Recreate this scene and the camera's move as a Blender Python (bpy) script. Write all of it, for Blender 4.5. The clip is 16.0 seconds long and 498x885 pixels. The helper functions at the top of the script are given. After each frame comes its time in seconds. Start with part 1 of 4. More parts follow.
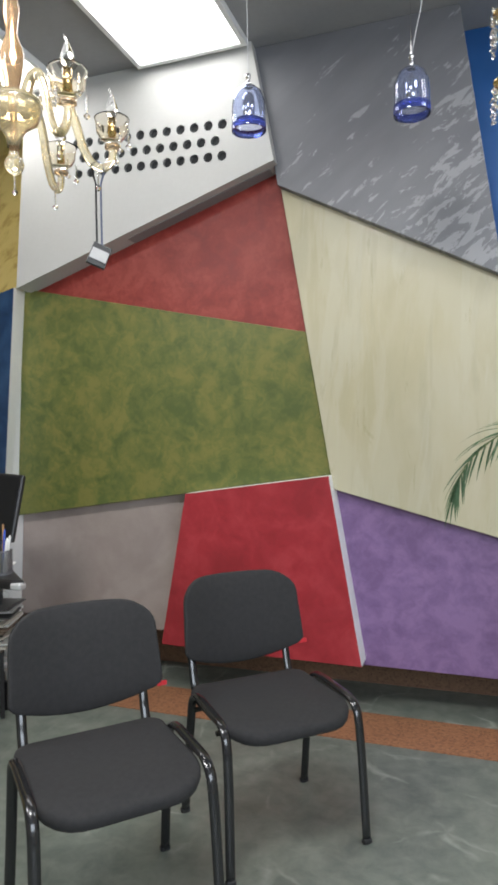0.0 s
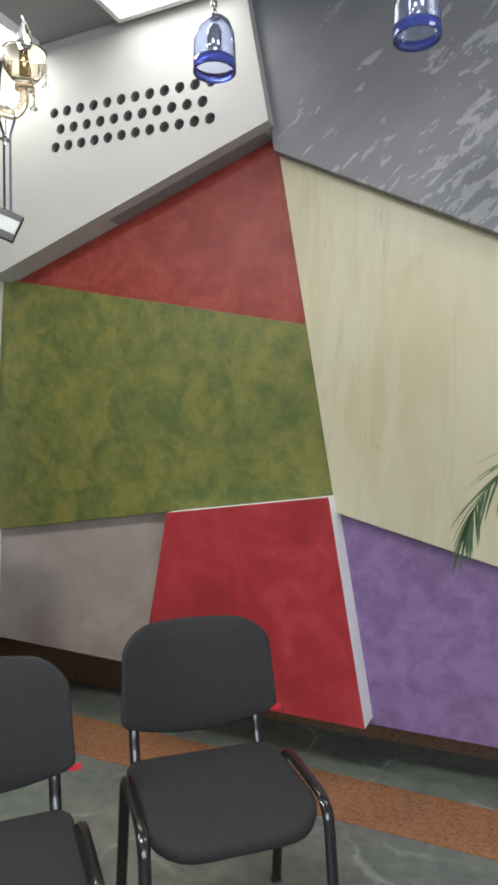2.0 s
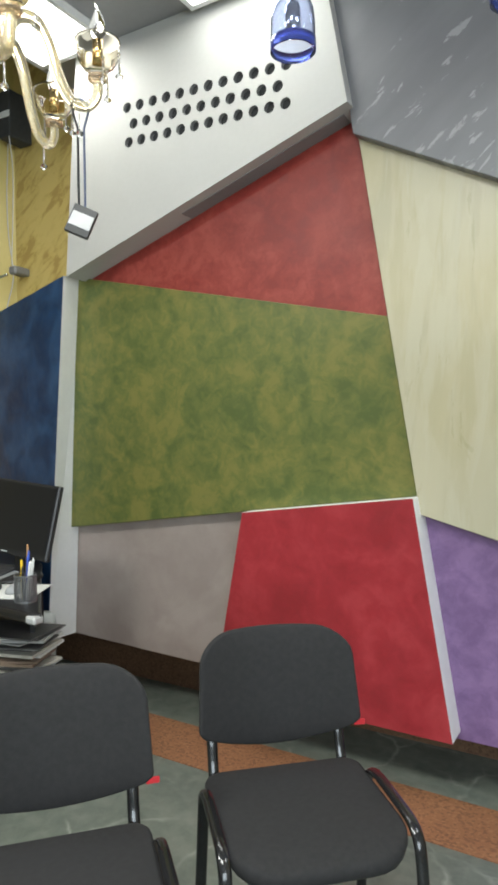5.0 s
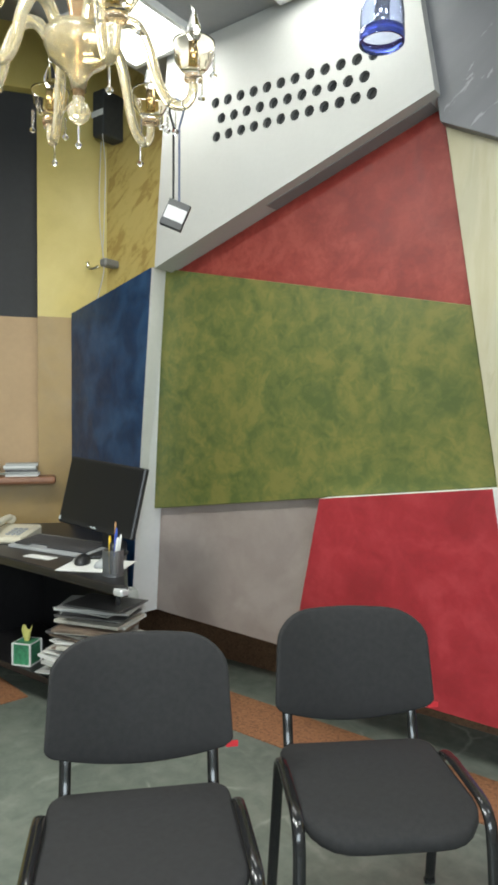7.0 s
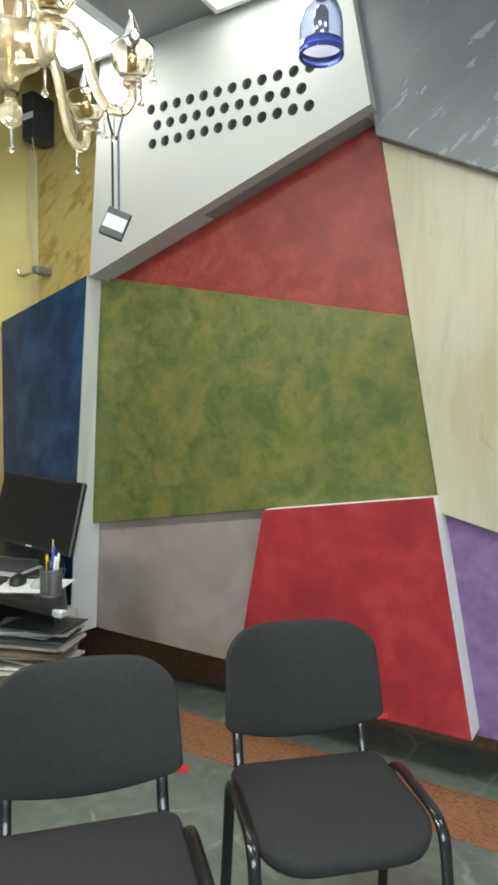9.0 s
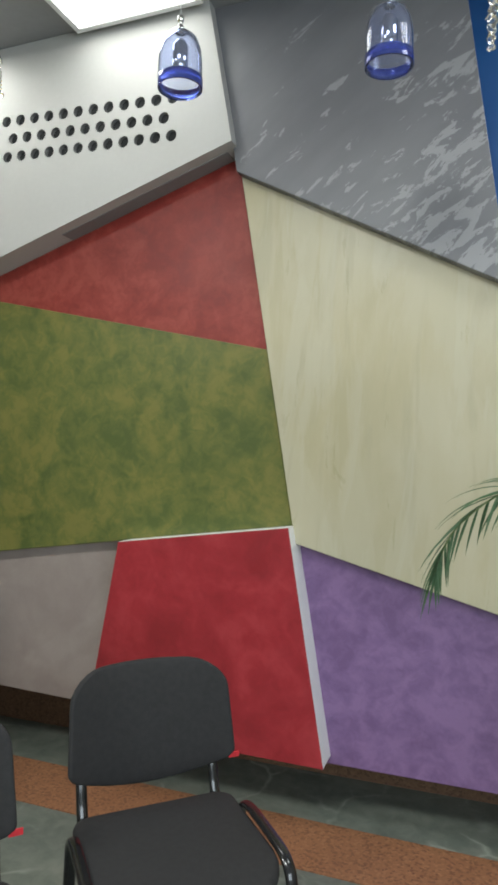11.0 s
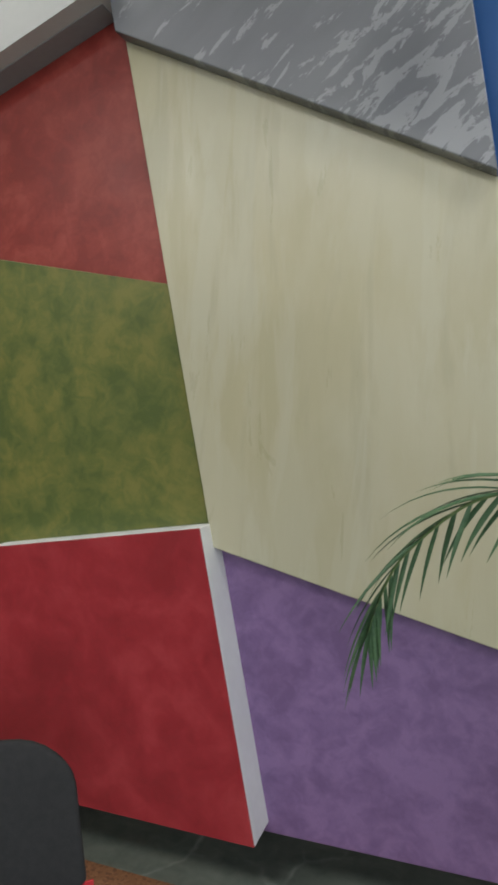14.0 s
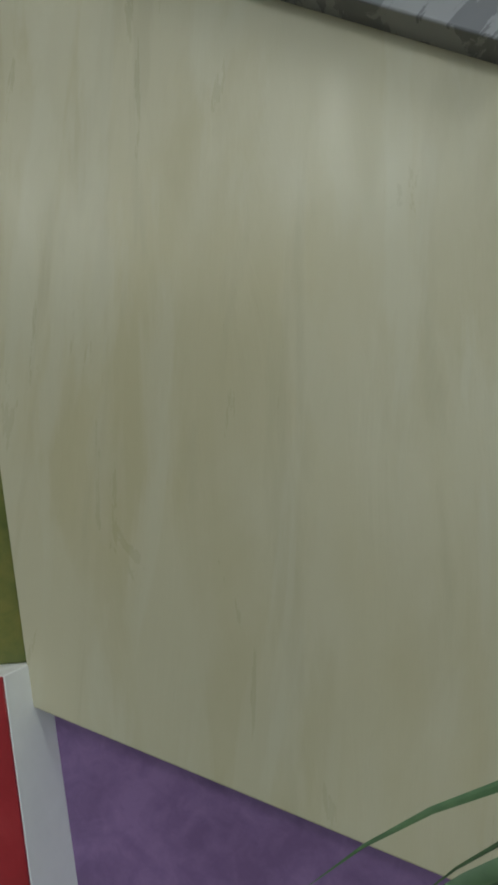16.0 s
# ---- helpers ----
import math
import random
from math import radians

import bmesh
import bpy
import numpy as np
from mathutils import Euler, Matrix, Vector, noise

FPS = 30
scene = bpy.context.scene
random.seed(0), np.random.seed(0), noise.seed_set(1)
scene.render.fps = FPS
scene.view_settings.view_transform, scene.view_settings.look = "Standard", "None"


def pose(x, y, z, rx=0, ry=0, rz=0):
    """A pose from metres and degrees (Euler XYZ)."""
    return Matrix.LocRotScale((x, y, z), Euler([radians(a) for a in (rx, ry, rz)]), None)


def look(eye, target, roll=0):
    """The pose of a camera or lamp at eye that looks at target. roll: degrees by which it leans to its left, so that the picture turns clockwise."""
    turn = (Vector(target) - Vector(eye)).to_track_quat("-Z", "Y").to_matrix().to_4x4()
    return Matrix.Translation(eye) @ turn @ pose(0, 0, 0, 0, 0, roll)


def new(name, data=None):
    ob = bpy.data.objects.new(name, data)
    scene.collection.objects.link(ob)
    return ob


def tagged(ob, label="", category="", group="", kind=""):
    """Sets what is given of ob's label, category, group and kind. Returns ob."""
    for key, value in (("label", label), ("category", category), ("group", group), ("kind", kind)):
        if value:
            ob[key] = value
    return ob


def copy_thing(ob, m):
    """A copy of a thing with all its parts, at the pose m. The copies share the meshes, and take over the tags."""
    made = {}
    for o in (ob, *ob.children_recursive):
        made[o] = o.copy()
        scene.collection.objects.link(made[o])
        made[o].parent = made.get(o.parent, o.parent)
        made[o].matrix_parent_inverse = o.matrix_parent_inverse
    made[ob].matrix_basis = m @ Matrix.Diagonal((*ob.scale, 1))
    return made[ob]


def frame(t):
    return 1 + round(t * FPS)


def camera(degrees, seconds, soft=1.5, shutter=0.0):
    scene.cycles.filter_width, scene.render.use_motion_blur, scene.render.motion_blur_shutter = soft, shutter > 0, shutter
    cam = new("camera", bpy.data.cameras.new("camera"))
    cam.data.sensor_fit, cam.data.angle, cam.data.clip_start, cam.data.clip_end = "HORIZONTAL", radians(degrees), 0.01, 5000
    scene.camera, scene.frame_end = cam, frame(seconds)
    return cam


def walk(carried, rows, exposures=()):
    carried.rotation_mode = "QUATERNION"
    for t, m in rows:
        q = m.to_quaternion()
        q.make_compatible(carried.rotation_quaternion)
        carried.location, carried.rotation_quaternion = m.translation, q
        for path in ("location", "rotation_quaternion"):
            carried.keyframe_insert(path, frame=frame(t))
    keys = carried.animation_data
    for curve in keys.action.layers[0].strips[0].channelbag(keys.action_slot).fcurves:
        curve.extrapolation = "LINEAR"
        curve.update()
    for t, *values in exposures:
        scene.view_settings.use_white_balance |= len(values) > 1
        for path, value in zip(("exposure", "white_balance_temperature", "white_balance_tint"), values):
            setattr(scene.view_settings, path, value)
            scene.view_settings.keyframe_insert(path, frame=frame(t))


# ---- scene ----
SIZE = 1.15  # metres to a unit of the plan below
cam = camera(41.0, 16.0, soft=3.2)
EXPOSURES = [(0.0, 0.04, 6350, 10), (1.5, -0.06, 6400, 10), (3.0, 0.10, 6450, 5), (3.5, 0.12, 6450, 5), (7.0, 0.27, 6420, 2), (9.0, 0.22, 6400, 2), (10.0, 0.11, 6330, 2), (12.5, -0.42, 6500, 8), (14.0, -0.45, 6450, 7), (15.0, -0.72, 6420, 5), (15.5, -0.85, 6380, 4), (16.0, -0.96, 6250, 1)]
PATH = [
    (0, (0.969, 1.138, 1.218), (0.31, 3.026, 1.188), -1.0),
    (0.5, (1.017, 1.336, 1.247), (0.408, 3.241, 1.218), -0.5),
    (1, (1.029, 1.497, 1.239), (0.399, 3.395, 1.211), -0.2),
    (1.5, (1.029, 1.592, 1.251), (0.33, 3.466, 1.212), -1.1),
    (2, (1.07, 1.627, 1.252), (0.24, 3.446, 1.225), -0.3),
    (2.5, (1.109, 1.65, 1.262), (0.129, 3.393, 1.227), -0.9),
    (3, (1.096, 1.652, 1.269), (0.064, 3.365, 1.225), -0.8),
    (3.5, (1.058, 1.657, 1.272), (0.027, 3.37, 1.211), -0.8),
    (6, (1.007, 1.699, 1.269), (-0.002, 3.426, 1.231), -0.6),
    (6.5, (1.02, 1.684, 1.274), (-0.05, 3.373, 1.219), -0.2),
    (7, (1.031, 1.629, 1.254), (-0.171, 3.226, 1.182), 0.4),
    (7.5, (1.039, 1.621, 1.261), (-0.191, 3.195, 1.169), 0.9),
    (8, (1.01, 1.628, 1.268), (-0.159, 3.248, 1.17), 1.2),
    (8.5, (0.995, 1.633, 1.265), (-0.089, 3.312, 1.193), -0.1),
    (9, (0.992, 1.642, 1.27), (-0.05, 3.348, 1.219), -0.3),
    (9.5, (0.994, 1.65, 1.274), (-0.004, 3.384, 1.231), -0.2),
    (10, (0.982, 1.667, 1.273), (0.142, 3.482, 1.261), -0.4),
    (12.5, (1.079, 1.77, 1.324), (0.488, 3.68, 1.362), -0.5),
    (13, (1.09, 1.917, 1.322), (0.572, 3.848, 1.26), -2.7),
    (13.5, (1.093, 2.133, 1.336), (0.498, 4.04, 1.237), -2.3),
    (14, (1.052, 2.332, 1.323), (0.351, 4.202, 1.216), -1.2),
    (14.5, (1.055, 2.526, 1.342), (0.327, 4.388, 1.26), -0.4),
    (15, (1.013, 2.69, 1.362), (0.377, 4.586, 1.305), -1.4),
    (15.5, (0.956, 2.827, 1.304), (0.449, 4.76, 1.372), -1.9),
    (16, (0.952, 2.980, 1.296), (0.412, 4.903, 1.402), -1.0),
]
walk(cam, [(t, look([SIZE * v for v in eye], [SIZE * v for v in target], roll)) for t, eye, target, roll in PATH], exposures=EXPOSURES)

# ---- light ----
world = bpy.data.worlds.new("sky")
world.use_nodes = True
scene.world = world
sky = world.node_tree.nodes.new("ShaderNodeTexSky")
sky.sky_type, sky.sun_disc, sky.sun_elevation, sky.sun_rotation = "NISHITA", False, radians(40), radians(120)
world.node_tree.links.new(sky.outputs[0], world.node_tree.nodes["Background"].inputs[0])
world.node_tree.nodes["Background"].inputs[1].default_value = 0.1


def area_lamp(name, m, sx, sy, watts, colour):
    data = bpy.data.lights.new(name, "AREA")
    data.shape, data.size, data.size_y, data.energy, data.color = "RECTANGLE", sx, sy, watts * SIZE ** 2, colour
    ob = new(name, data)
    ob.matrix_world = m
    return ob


CEIL, HIGH, GROUND = 2.80, 3.30, 0.07
area_lamp("lamp_light", pose(-0.145, 3.435, CEIL - 0.035), 0.44, 0.46, 2.0, (1.0, 0.98, 0.95))
area_lamp("lamp_light", pose(-0.96, 3.48, CEIL - 0.035), 0.32, 0.36, 3.8, (1.0, 0.97, 0.92))
area_lamp("lamp_light", pose(0.50, 1.75, CEIL - 0.035), 0.55, 0.55, 30, (1.0, 0.985, 0.96))
area_lamp("lamp_light", pose(1.75, 3.1, CEIL - 0.035), 0.55, 0.55, 9, (0.95, 0.97, 1.0))
# added fill, out of view, to brighten the floor and lower wall
area_lamp("lamp_light", pose(-0.9, 1.6, CEIL - 0.035), 0.55, 0.55, 34, (1.0, 0.985, 0.96))
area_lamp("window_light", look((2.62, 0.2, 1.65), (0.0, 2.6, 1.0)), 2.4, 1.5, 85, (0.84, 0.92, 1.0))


# ---- materials ----
def nodes_of(name):
    m = bpy.data.materials.new(name)
    m.use_nodes = True
    t = m.node_tree
    return m, t, t.nodes["Principled BSDF"]


def add(t, kind, **values):
    n = t.nodes.new(kind)
    for k, v in values.items():
        n.inputs[k].default_value = v
    return n


def ramp(t, source, stops):
    r = t.nodes.new("ShaderNodeValToRGB")
    while len(r.color_ramp.elements) < len(stops):
        r.color_ramp.elements.new(0.5)
    for e, (p, c) in zip(r.color_ramp.elements, stops):
        e.position, e.color = p, (*c, 1)
    t.links.new(source, r.inputs[0])
    return r.outputs[0]


def mapped(t, scale=(1, 1, 1), turn=(0, 0, 0)):
    co = t.nodes.new("ShaderNodeTexCoord")
    first, mp = t.nodes.new("ShaderNodeMapping"), t.nodes.new("ShaderNodeMapping")
    first.inputs["Rotation"].default_value, mp.inputs["Scale"].default_value = turn, scale
    t.links.new(co.outputs["Object"], first.inputs[0])
    t.links.new(first.outputs[0], mp.inputs[0])
    return mp.outputs[0]


def noise_node(t, vector, scale, detail=6.0, rough=0.55, distort=0.0):
    n = add(t, "ShaderNodeTexNoise", Scale=scale, Detail=detail, Roughness=rough, Distortion=distort)
    t.links.new(vector, n.inputs["Vector"])
    return n.outputs["Fac"]


def mix(t, fac, a, b, mode="MIX"):
    n = t.nodes.new("ShaderNodeMix")
    n.data_type, n.blend_type = "RGBA", mode
    for sock, v in ((n.inputs[0], fac), (n.inputs[6], a), (n.inputs[7], b)):
        if isinstance(v, (int, float)):
            sock.default_value = v
        elif isinstance(v, tuple):
            sock.default_value = (*v, 1)
        else:
            t.links.new(v, sock)
    return n.outputs[2]


def bump(t, p, height, strength, distance=0.01):
    b = add(t, "ShaderNodeBump", Strength=strength, Distance=distance)
    t.links.new(height, b.inputs["Height"])
    t.links.new(b.outputs[0], p.inputs["Normal"])


def plain(name, colour, rough=0.5, metal=0.0, grain=0.15, scale=40.0, relief=0.1, coat=0.0):
    m, t, p = nodes_of(name)
    v = mapped(t)
    n = noise_node(t, v, scale)
    n2 = noise_node(t, v, scale * 0.12)
    dark = tuple(c * (1 - grain) for c in colour)
    light = tuple(min(1, c * (1 + grain)) for c in colour)
    c1 = ramp(t, n, [(0.3, dark), (0.7, light)])
    t.links.new(mix(t, 0.5, c1, ramp(t, n2, [(0.35, dark), (0.65, light)])), p.inputs["Base Color"])
    p.inputs["Roughness"].default_value, p.inputs["Metallic"].default_value = rough, metal
    p.inputs["Coat Weight"].default_value = coat
    if relief:
        bump(t, p, n, relief, 0.002)
    return m


def plaster(name, stops, scale, stretch=(1, 1, 1), turn=(0, 0, 0), rough=0.45, distort=0.6, fine=0.3, low=0.35, high=0.65):
    """Decorative plaster: clouds of a few tones, trowel marks, a little sheen."""
    m, t, p = nodes_of(name)
    v = mapped(t, stretch, turn)
    big = noise_node(t, v, scale, 4.0, 0.5, distort)
    small = noise_node(t, v, scale * 4.3, 8.0, 0.62, distort * 0.6)
    blend = t.nodes.new("ShaderNodeMath")
    blend.operation = "MULTIPLY_ADD"
    t.links.new(small, blend.inputs[0])
    blend.inputs[1].default_value = fine
    t.links.new(big, blend.inputs[2])
    shift = t.nodes.new("ShaderNodeMath")
    shift.operation = "SUBTRACT"
    t.links.new(blend.outputs[0], shift.inputs[0])
    shift.inputs[1].default_value = fine * 0.5
    n = len(stops)
    c = ramp(t, shift.outputs[0], [(low + (high - low) * i / (n - 1), c) for i, c in enumerate(stops)])
    grit = noise_node(t, mapped(t), 220.0, 3.0)
    t.links.new(mix(t, 0.04, c, ramp(t, grit, [(0.3, (0.25,) * 3), (0.7, (0.75,) * 3)]), "OVERLAY"), p.inputs["Base Color"])
    r = t.nodes.new("ShaderNodeMapRange")
    t.links.new(small, r.inputs[0])
    r.inputs[1].default_value, r.inputs[2].default_value = 0.3, 0.7
    r.inputs[3].default_value, r.inputs[4].default_value = rough - 0.08, rough + 0.12
    t.links.new(r.outputs[0], p.inputs["Roughness"])
    bump(t, p, small, 0.18, 0.004)
    return m


GREEN = plaster("green_plaster", [(0.085, 0.112, 0.030), (0.116, 0.134, 0.035), (0.147, 0.154, 0.039), (0.185, 0.176, 0.045)], 5.5, low=0.32, high=0.68, fine=0.85, distort=1.3)
CORAL = plaster("coral_plaster", [(0.212, 0.025, 0.020), (0.262, 0.036, 0.028), (0.322, 0.058, 0.043)], 7.0, low=0.33, high=0.68, fine=0.75, distort=1.0)
RED = plaster("red_plaster", [(0.265, 0.018, 0.024), (0.325, 0.023, 0.031), (0.39, 0.037, 0.045)], 5.0, distort=0.9, low=0.3, high=0.7, fine=0.6)
MAUVE = plaster("mauve_plaster", [(0.30, 0.243, 0.223), (0.335, 0.276, 0.251), (0.372, 0.310, 0.285)], 5.0)
PURPLE = plaster("purple_plaster", [(0.172, 0.100, 0.221), (0.207, 0.123, 0.265), (0.245, 0.148, 0.305)], 8.0, distort=1.3, fine=0.7, low=0.31, high=0.66)
BLUE = plaster("blue_plaster", [(0.008, 0.03, 0.085), (0.014, 0.05, 0.13), (0.03, 0.08, 0.18)], 7.0, rough=0.4)
SKYBLUE = plaster("deep_blue_plaster", [(0.012, 0.07, 0.22), (0.016, 0.085, 0.26), (0.02, 0.10, 0.30)], 2.0, rough=0.35)
OCHRE = plaster("ochre_plaster", [(0.42, 0.28, 0.05), (0.50, 0.34, 0.07), (0.56, 0.40, 0.09)], 3.0, rough=0.4)
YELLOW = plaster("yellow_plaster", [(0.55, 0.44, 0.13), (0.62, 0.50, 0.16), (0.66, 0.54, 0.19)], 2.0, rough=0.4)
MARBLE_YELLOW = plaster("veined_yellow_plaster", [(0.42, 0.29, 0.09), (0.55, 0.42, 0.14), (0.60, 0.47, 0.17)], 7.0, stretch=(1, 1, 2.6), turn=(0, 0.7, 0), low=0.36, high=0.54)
# the yellow wall plaster again, its shade mixed into the colour
SHADED_YELLOW = plaster("shaded_yellow_plaster", [(0.30, 0.195, 0.068), (0.34, 0.225, 0.082), (0.38, 0.255, 0.10)], 3.0, rough=0.45)
PEACH = plain("peach_paint", (0.44, 0.30, 0.165), 0.6, grain=0.06)


def silver_plaster():
    """Grey plaster with pale slanting flakes."""
    m, t, p = nodes_of("silver_plaster")
    v = mapped(t, (1.0, 1.0, 3.1), (0, radians(38), 0))
    n = noise_node(t, v, 7.5, 9.0, 0.66, 0.5)
    co = t.nodes.new("ShaderNodeTexCoord")
    sep = t.nodes.new("ShaderNodeSeparateXYZ")
    t.links.new(co.outputs["Object"], sep.inputs[0])
    m0, m1 = t.nodes.new("ShaderNodeMath"), t.nodes.new("ShaderNodeMath")
    for node, source, factor in ((m0, sep.outputs["X"], 0.09), (m1, sep.outputs["Z"], -0.12)):
        node.operation = "MULTIPLY_ADD"
        t.links.new(source, node.inputs[0])
        node.inputs[1].default_value = factor
    t.links.new(n, m0.inputs[2])
    t.links.new(m0.outputs[0], m1.inputs[2])
    mask = ramp(t, m1.outputs[0], [(0.355, (0, 0, 0)), (0.375, (0.85, 0.85, 0.85))])
    base = ramp(t, noise_node(t, v, 3.0), [(0.3, (0.155, 0.155, 0.17)), (0.7, (0.19, 0.19, 0.205))])
    t.links.new(mix(t, mask, base, (0.31, 0.31, 0.325)), p.inputs["Base Color"])
    p.inputs["Roughness"].default_value, p.inputs["Metallic"].default_value = 0.45, 0.1
    bump(t, p, n, 0.15, 0.004)
    return m


SILVER = silver_plaster()


def cream_plaster():
    """Thin coats of cream plaster drawn on in upright strokes, one over the other."""
    m, t, p = nodes_of("cream_plaster")
    c = (0.475, 0.43, 0.285)
    heights = None
    for scale, stretch, lo, hi, tone, share, lean in ((2.6, 0.45, 0.43, 0.60, (0.55, 0.515, 0.39), 0.8, -3), (3.4, 0.42, 0.48, 0.58, (0.40, 0.355, 0.22), 0.38, -5), (5.0, 0.36, 0.49, 0.55, (0.52, 0.485, 0.355), 0.65, -2),
                                                      (6.5, 0.25, 0.53, 0.60, (0.39, 0.355, 0.245), 0.4, -4), (8.0, 0.22, 0.53, 0.60, (0.56, 0.54, 0.43), 0.4, -3)):
        v = mapped(t, (1.5, 1, stretch), (0, radians(lean), 0))
        n = noise_node(t, v, scale, 8.0, 0.54, 0.5)
        mask = ramp(t, n, [(lo, (0, 0, 0)), (hi, (share,) * 3)])
        c = mix(t, mask, c, tone)
        heights = n
    big = noise_node(t, mapped(t), 1.4, 2.0)
    c = mix(t, 0.22, c, ramp(t, big, [(0.35, (0.47, 0.41, 0.25)), (0.65, (0.50, 0.475, 0.36))]))
    heights = noise_node(t, mapped(t, (1.5, 1, 0.3), (0, radians(-3), 0)), 9.0, 10.0, 0.66, 0.5)
    t.links.new(c, p.inputs["Base Color"])
    r = t.nodes.new("ShaderNodeMapRange")
    t.links.new(heights, r.inputs[0])
    r.inputs[1].default_value, r.inputs[2].default_value, r.inputs[3].default_value, r.inputs[4].default_value = 0.35, 0.65, 0.26, 0.44
    t.links.new(r.outputs[0], p.inputs["Roughness"])
    bump(t, p, heights, 0.35, 0.006)
    return m


CREAM = cream_plaster()
WHITE = plain("white_paint", (0.47, 0.466, 0.45), 0.55, grain=0.03, scale=60, relief=0.06)
EDGE = plain("white_edge_paint", (0.82, 0.82, 0.82), 0.5, grain=0.04)
CEILING = plain("grey_ceiling_paint", (0.30, 0.30, 0.31), 0.7, grain=0.05)
# stands in for shade inside the vent holes; also the corner box's casing
BLACKISH = plain("hole_shade_and_casing_black", (0.045, 0.047, 0.048), 0.8, grain=0.2)
# shade colour of hole linings and air slot; also the socket's body
SHADE_AND_SOCKET = plain("hole_shade_and_socket_grey", (0.22, 0.22, 0.22), 0.5, grain=0.1)


def slate_floor():
    m, t, p = nodes_of("slate_floor")
    v = mapped(t)
    big = noise_node(t, v, 2.2, 5.0, 0.6, 0.8)
    mid = noise_node(t, v, 14.0, 8.0, 0.65, 0.4)
    c = mix(t, 0.55, ramp(t, big, [(0.32, (0.10, 0.118, 0.104)), (0.52, (0.16, 0.183, 0.155)), (0.7, (0.235, 0.248, 0.212))]),
            ramp(t, mid, [(0.3, (0.085, 0.103, 0.09)), (0.7, (0.245, 0.263, 0.225))]))
    warp = t.nodes.new("ShaderNodeMix")
    warp.data_type = "VECTOR"
    warp.inputs[0].default_value = 0.22
    n3 = add(t, "ShaderNodeTexNoise", Scale=3.0, Detail=4.0)
    t.links.new(v, n3.inputs["Vector"])
    t.links.new(v, warp.inputs[4])
    t.links.new(n3.outputs["Color"], warp.inputs[5])
    vo = add(t, "ShaderNodeTexVoronoi", Scale=4.2)
    vo.feature = "DISTANCE_TO_EDGE"
    t.links.new(warp.outputs[1], vo.inputs["Vector"])
    vein = ramp(t, vo.outputs["Distance"], [(0.0, (1, 1, 1)), (0.035, (0, 0, 0))])
    gate = ramp(t, noise_node(t, v, 3.3), [(0.48, (0, 0, 0)), (0.62, (0.6, 0.6, 0.6))])
    k = mix(t, 1.0, vein, gate, "MULTIPLY")
    t.links.new(mix(t, k, c, (0.42, 0.45, 0.39)), p.inputs["Base Color"])
    p.inputs["Roughness"].default_value = 0.42
    bump(t, p, mid, 0.1, 0.003)
    return m


def speckled(name, a, b, c):
    """Cork-like terracotta with dark and pale chips."""
    m, t, p = nodes_of(name)
    v = mapped(t)
    vo = add(t, "ShaderNodeTexVoronoi", Scale=130.0)
    t.links.new(v, vo.inputs["Vector"])
    sep = t.nodes.new("ShaderNodeSeparateColor")
    t.links.new(vo.outputs["Color"], sep.inputs[0])
    col = ramp(t, sep.outputs[0], [(0.12, c), (0.3, a), (0.75, a), (0.9, b)])
    soft = noise_node(t, v, 4.0)
    t.links.new(mix(t, 0.25, col, ramp(t, soft, [(0.3, tuple(x * 0.7 for x in a)), (0.7, b)])), p.inputs["Base Color"])
    p.inputs["Roughness"].default_value = 0.6
    bump(t, p, sep.outputs[0], 0.08, 0.002)
    return m


SLATE = slate_floor()
TERRACOTTA = speckled("terracotta_chip_floor", (0.30, 0.135, 0.065), (0.37, 0.18, 0.09), (0.17, 0.072, 0.038))
CORK = speckled("brown_chip_plinth", (0.165, 0.090, 0.050), (0.21, 0.118, 0.066), (0.10, 0.052, 0.030))
BACKWALL = plain("pale_wall_paint", (0.55, 0.53, 0.48), 0.7, grain=0.04)


def glow(name, colour, strength):
    m, t, p = nodes_of(name)
    p.inputs["Base Color"].default_value = (0.9, 0.9, 0.9, 1)
    p.inputs["Emission Color"].default_value, p.inputs["Emission Strength"].default_value = (*colour, 1), strength
    return m


LAMP_FACE = glow("lit_diffuser", (1.0, 0.98, 0.94), 3.6)


# ---- mesh helpers ----
def mesh_of(bm, name, material, smooth=False):
    bmesh.ops.recalc_face_normals(bm, faces=bm.faces[:])
    me = bpy.data.meshes.new(name)
    bm.to_mesh(me)
    bm.free()
    for f in me.polygons:
        f.use_smooth = smooth
    if material:
        me.materials.append(material)
    return me


def part(name, bm, material, parent=None, label="", smooth=False):
    ob = new(name, mesh_of(bm, name, material, smooth))
    ob.parent = parent
    if label:
        ob["label"] = label
    return ob


def thing(name, m, label, category, group="", kind=""):
    ob = new(name)
    ob.empty_display_size = 0.1
    ob.matrix_world = m
    return tagged(ob, label, category, group, kind)


def box(x0, x1, y0, y1, z0, z1, bevel=0.0, bm=None, segments=1):
    own = bm is None
    b = bmesh.new()
    bmesh.ops.create_cube(b, size=1)
    for v in b.verts:
        v.co = Vector(((x0 + x1) / 2 + v.co.x * (x1 - x0), (y0 + y1) / 2 + v.co.y * (y1 - y0), (z0 + z1) / 2 + v.co.z * (z1 - z0)))
    if bevel:
        bmesh.ops.bevel(b, geom=b.edges[:], offset=bevel, segments=segments, affect="EDGES", profile=0.5)
    if own:
        return b
    join(bm, b)
    return bm


def join(bm, other):
    me = bpy.data.meshes.new("tmp")
    other.to_mesh(me)
    other.free()
    bm.from_mesh(me)
    bpy.data.meshes.remove(me)


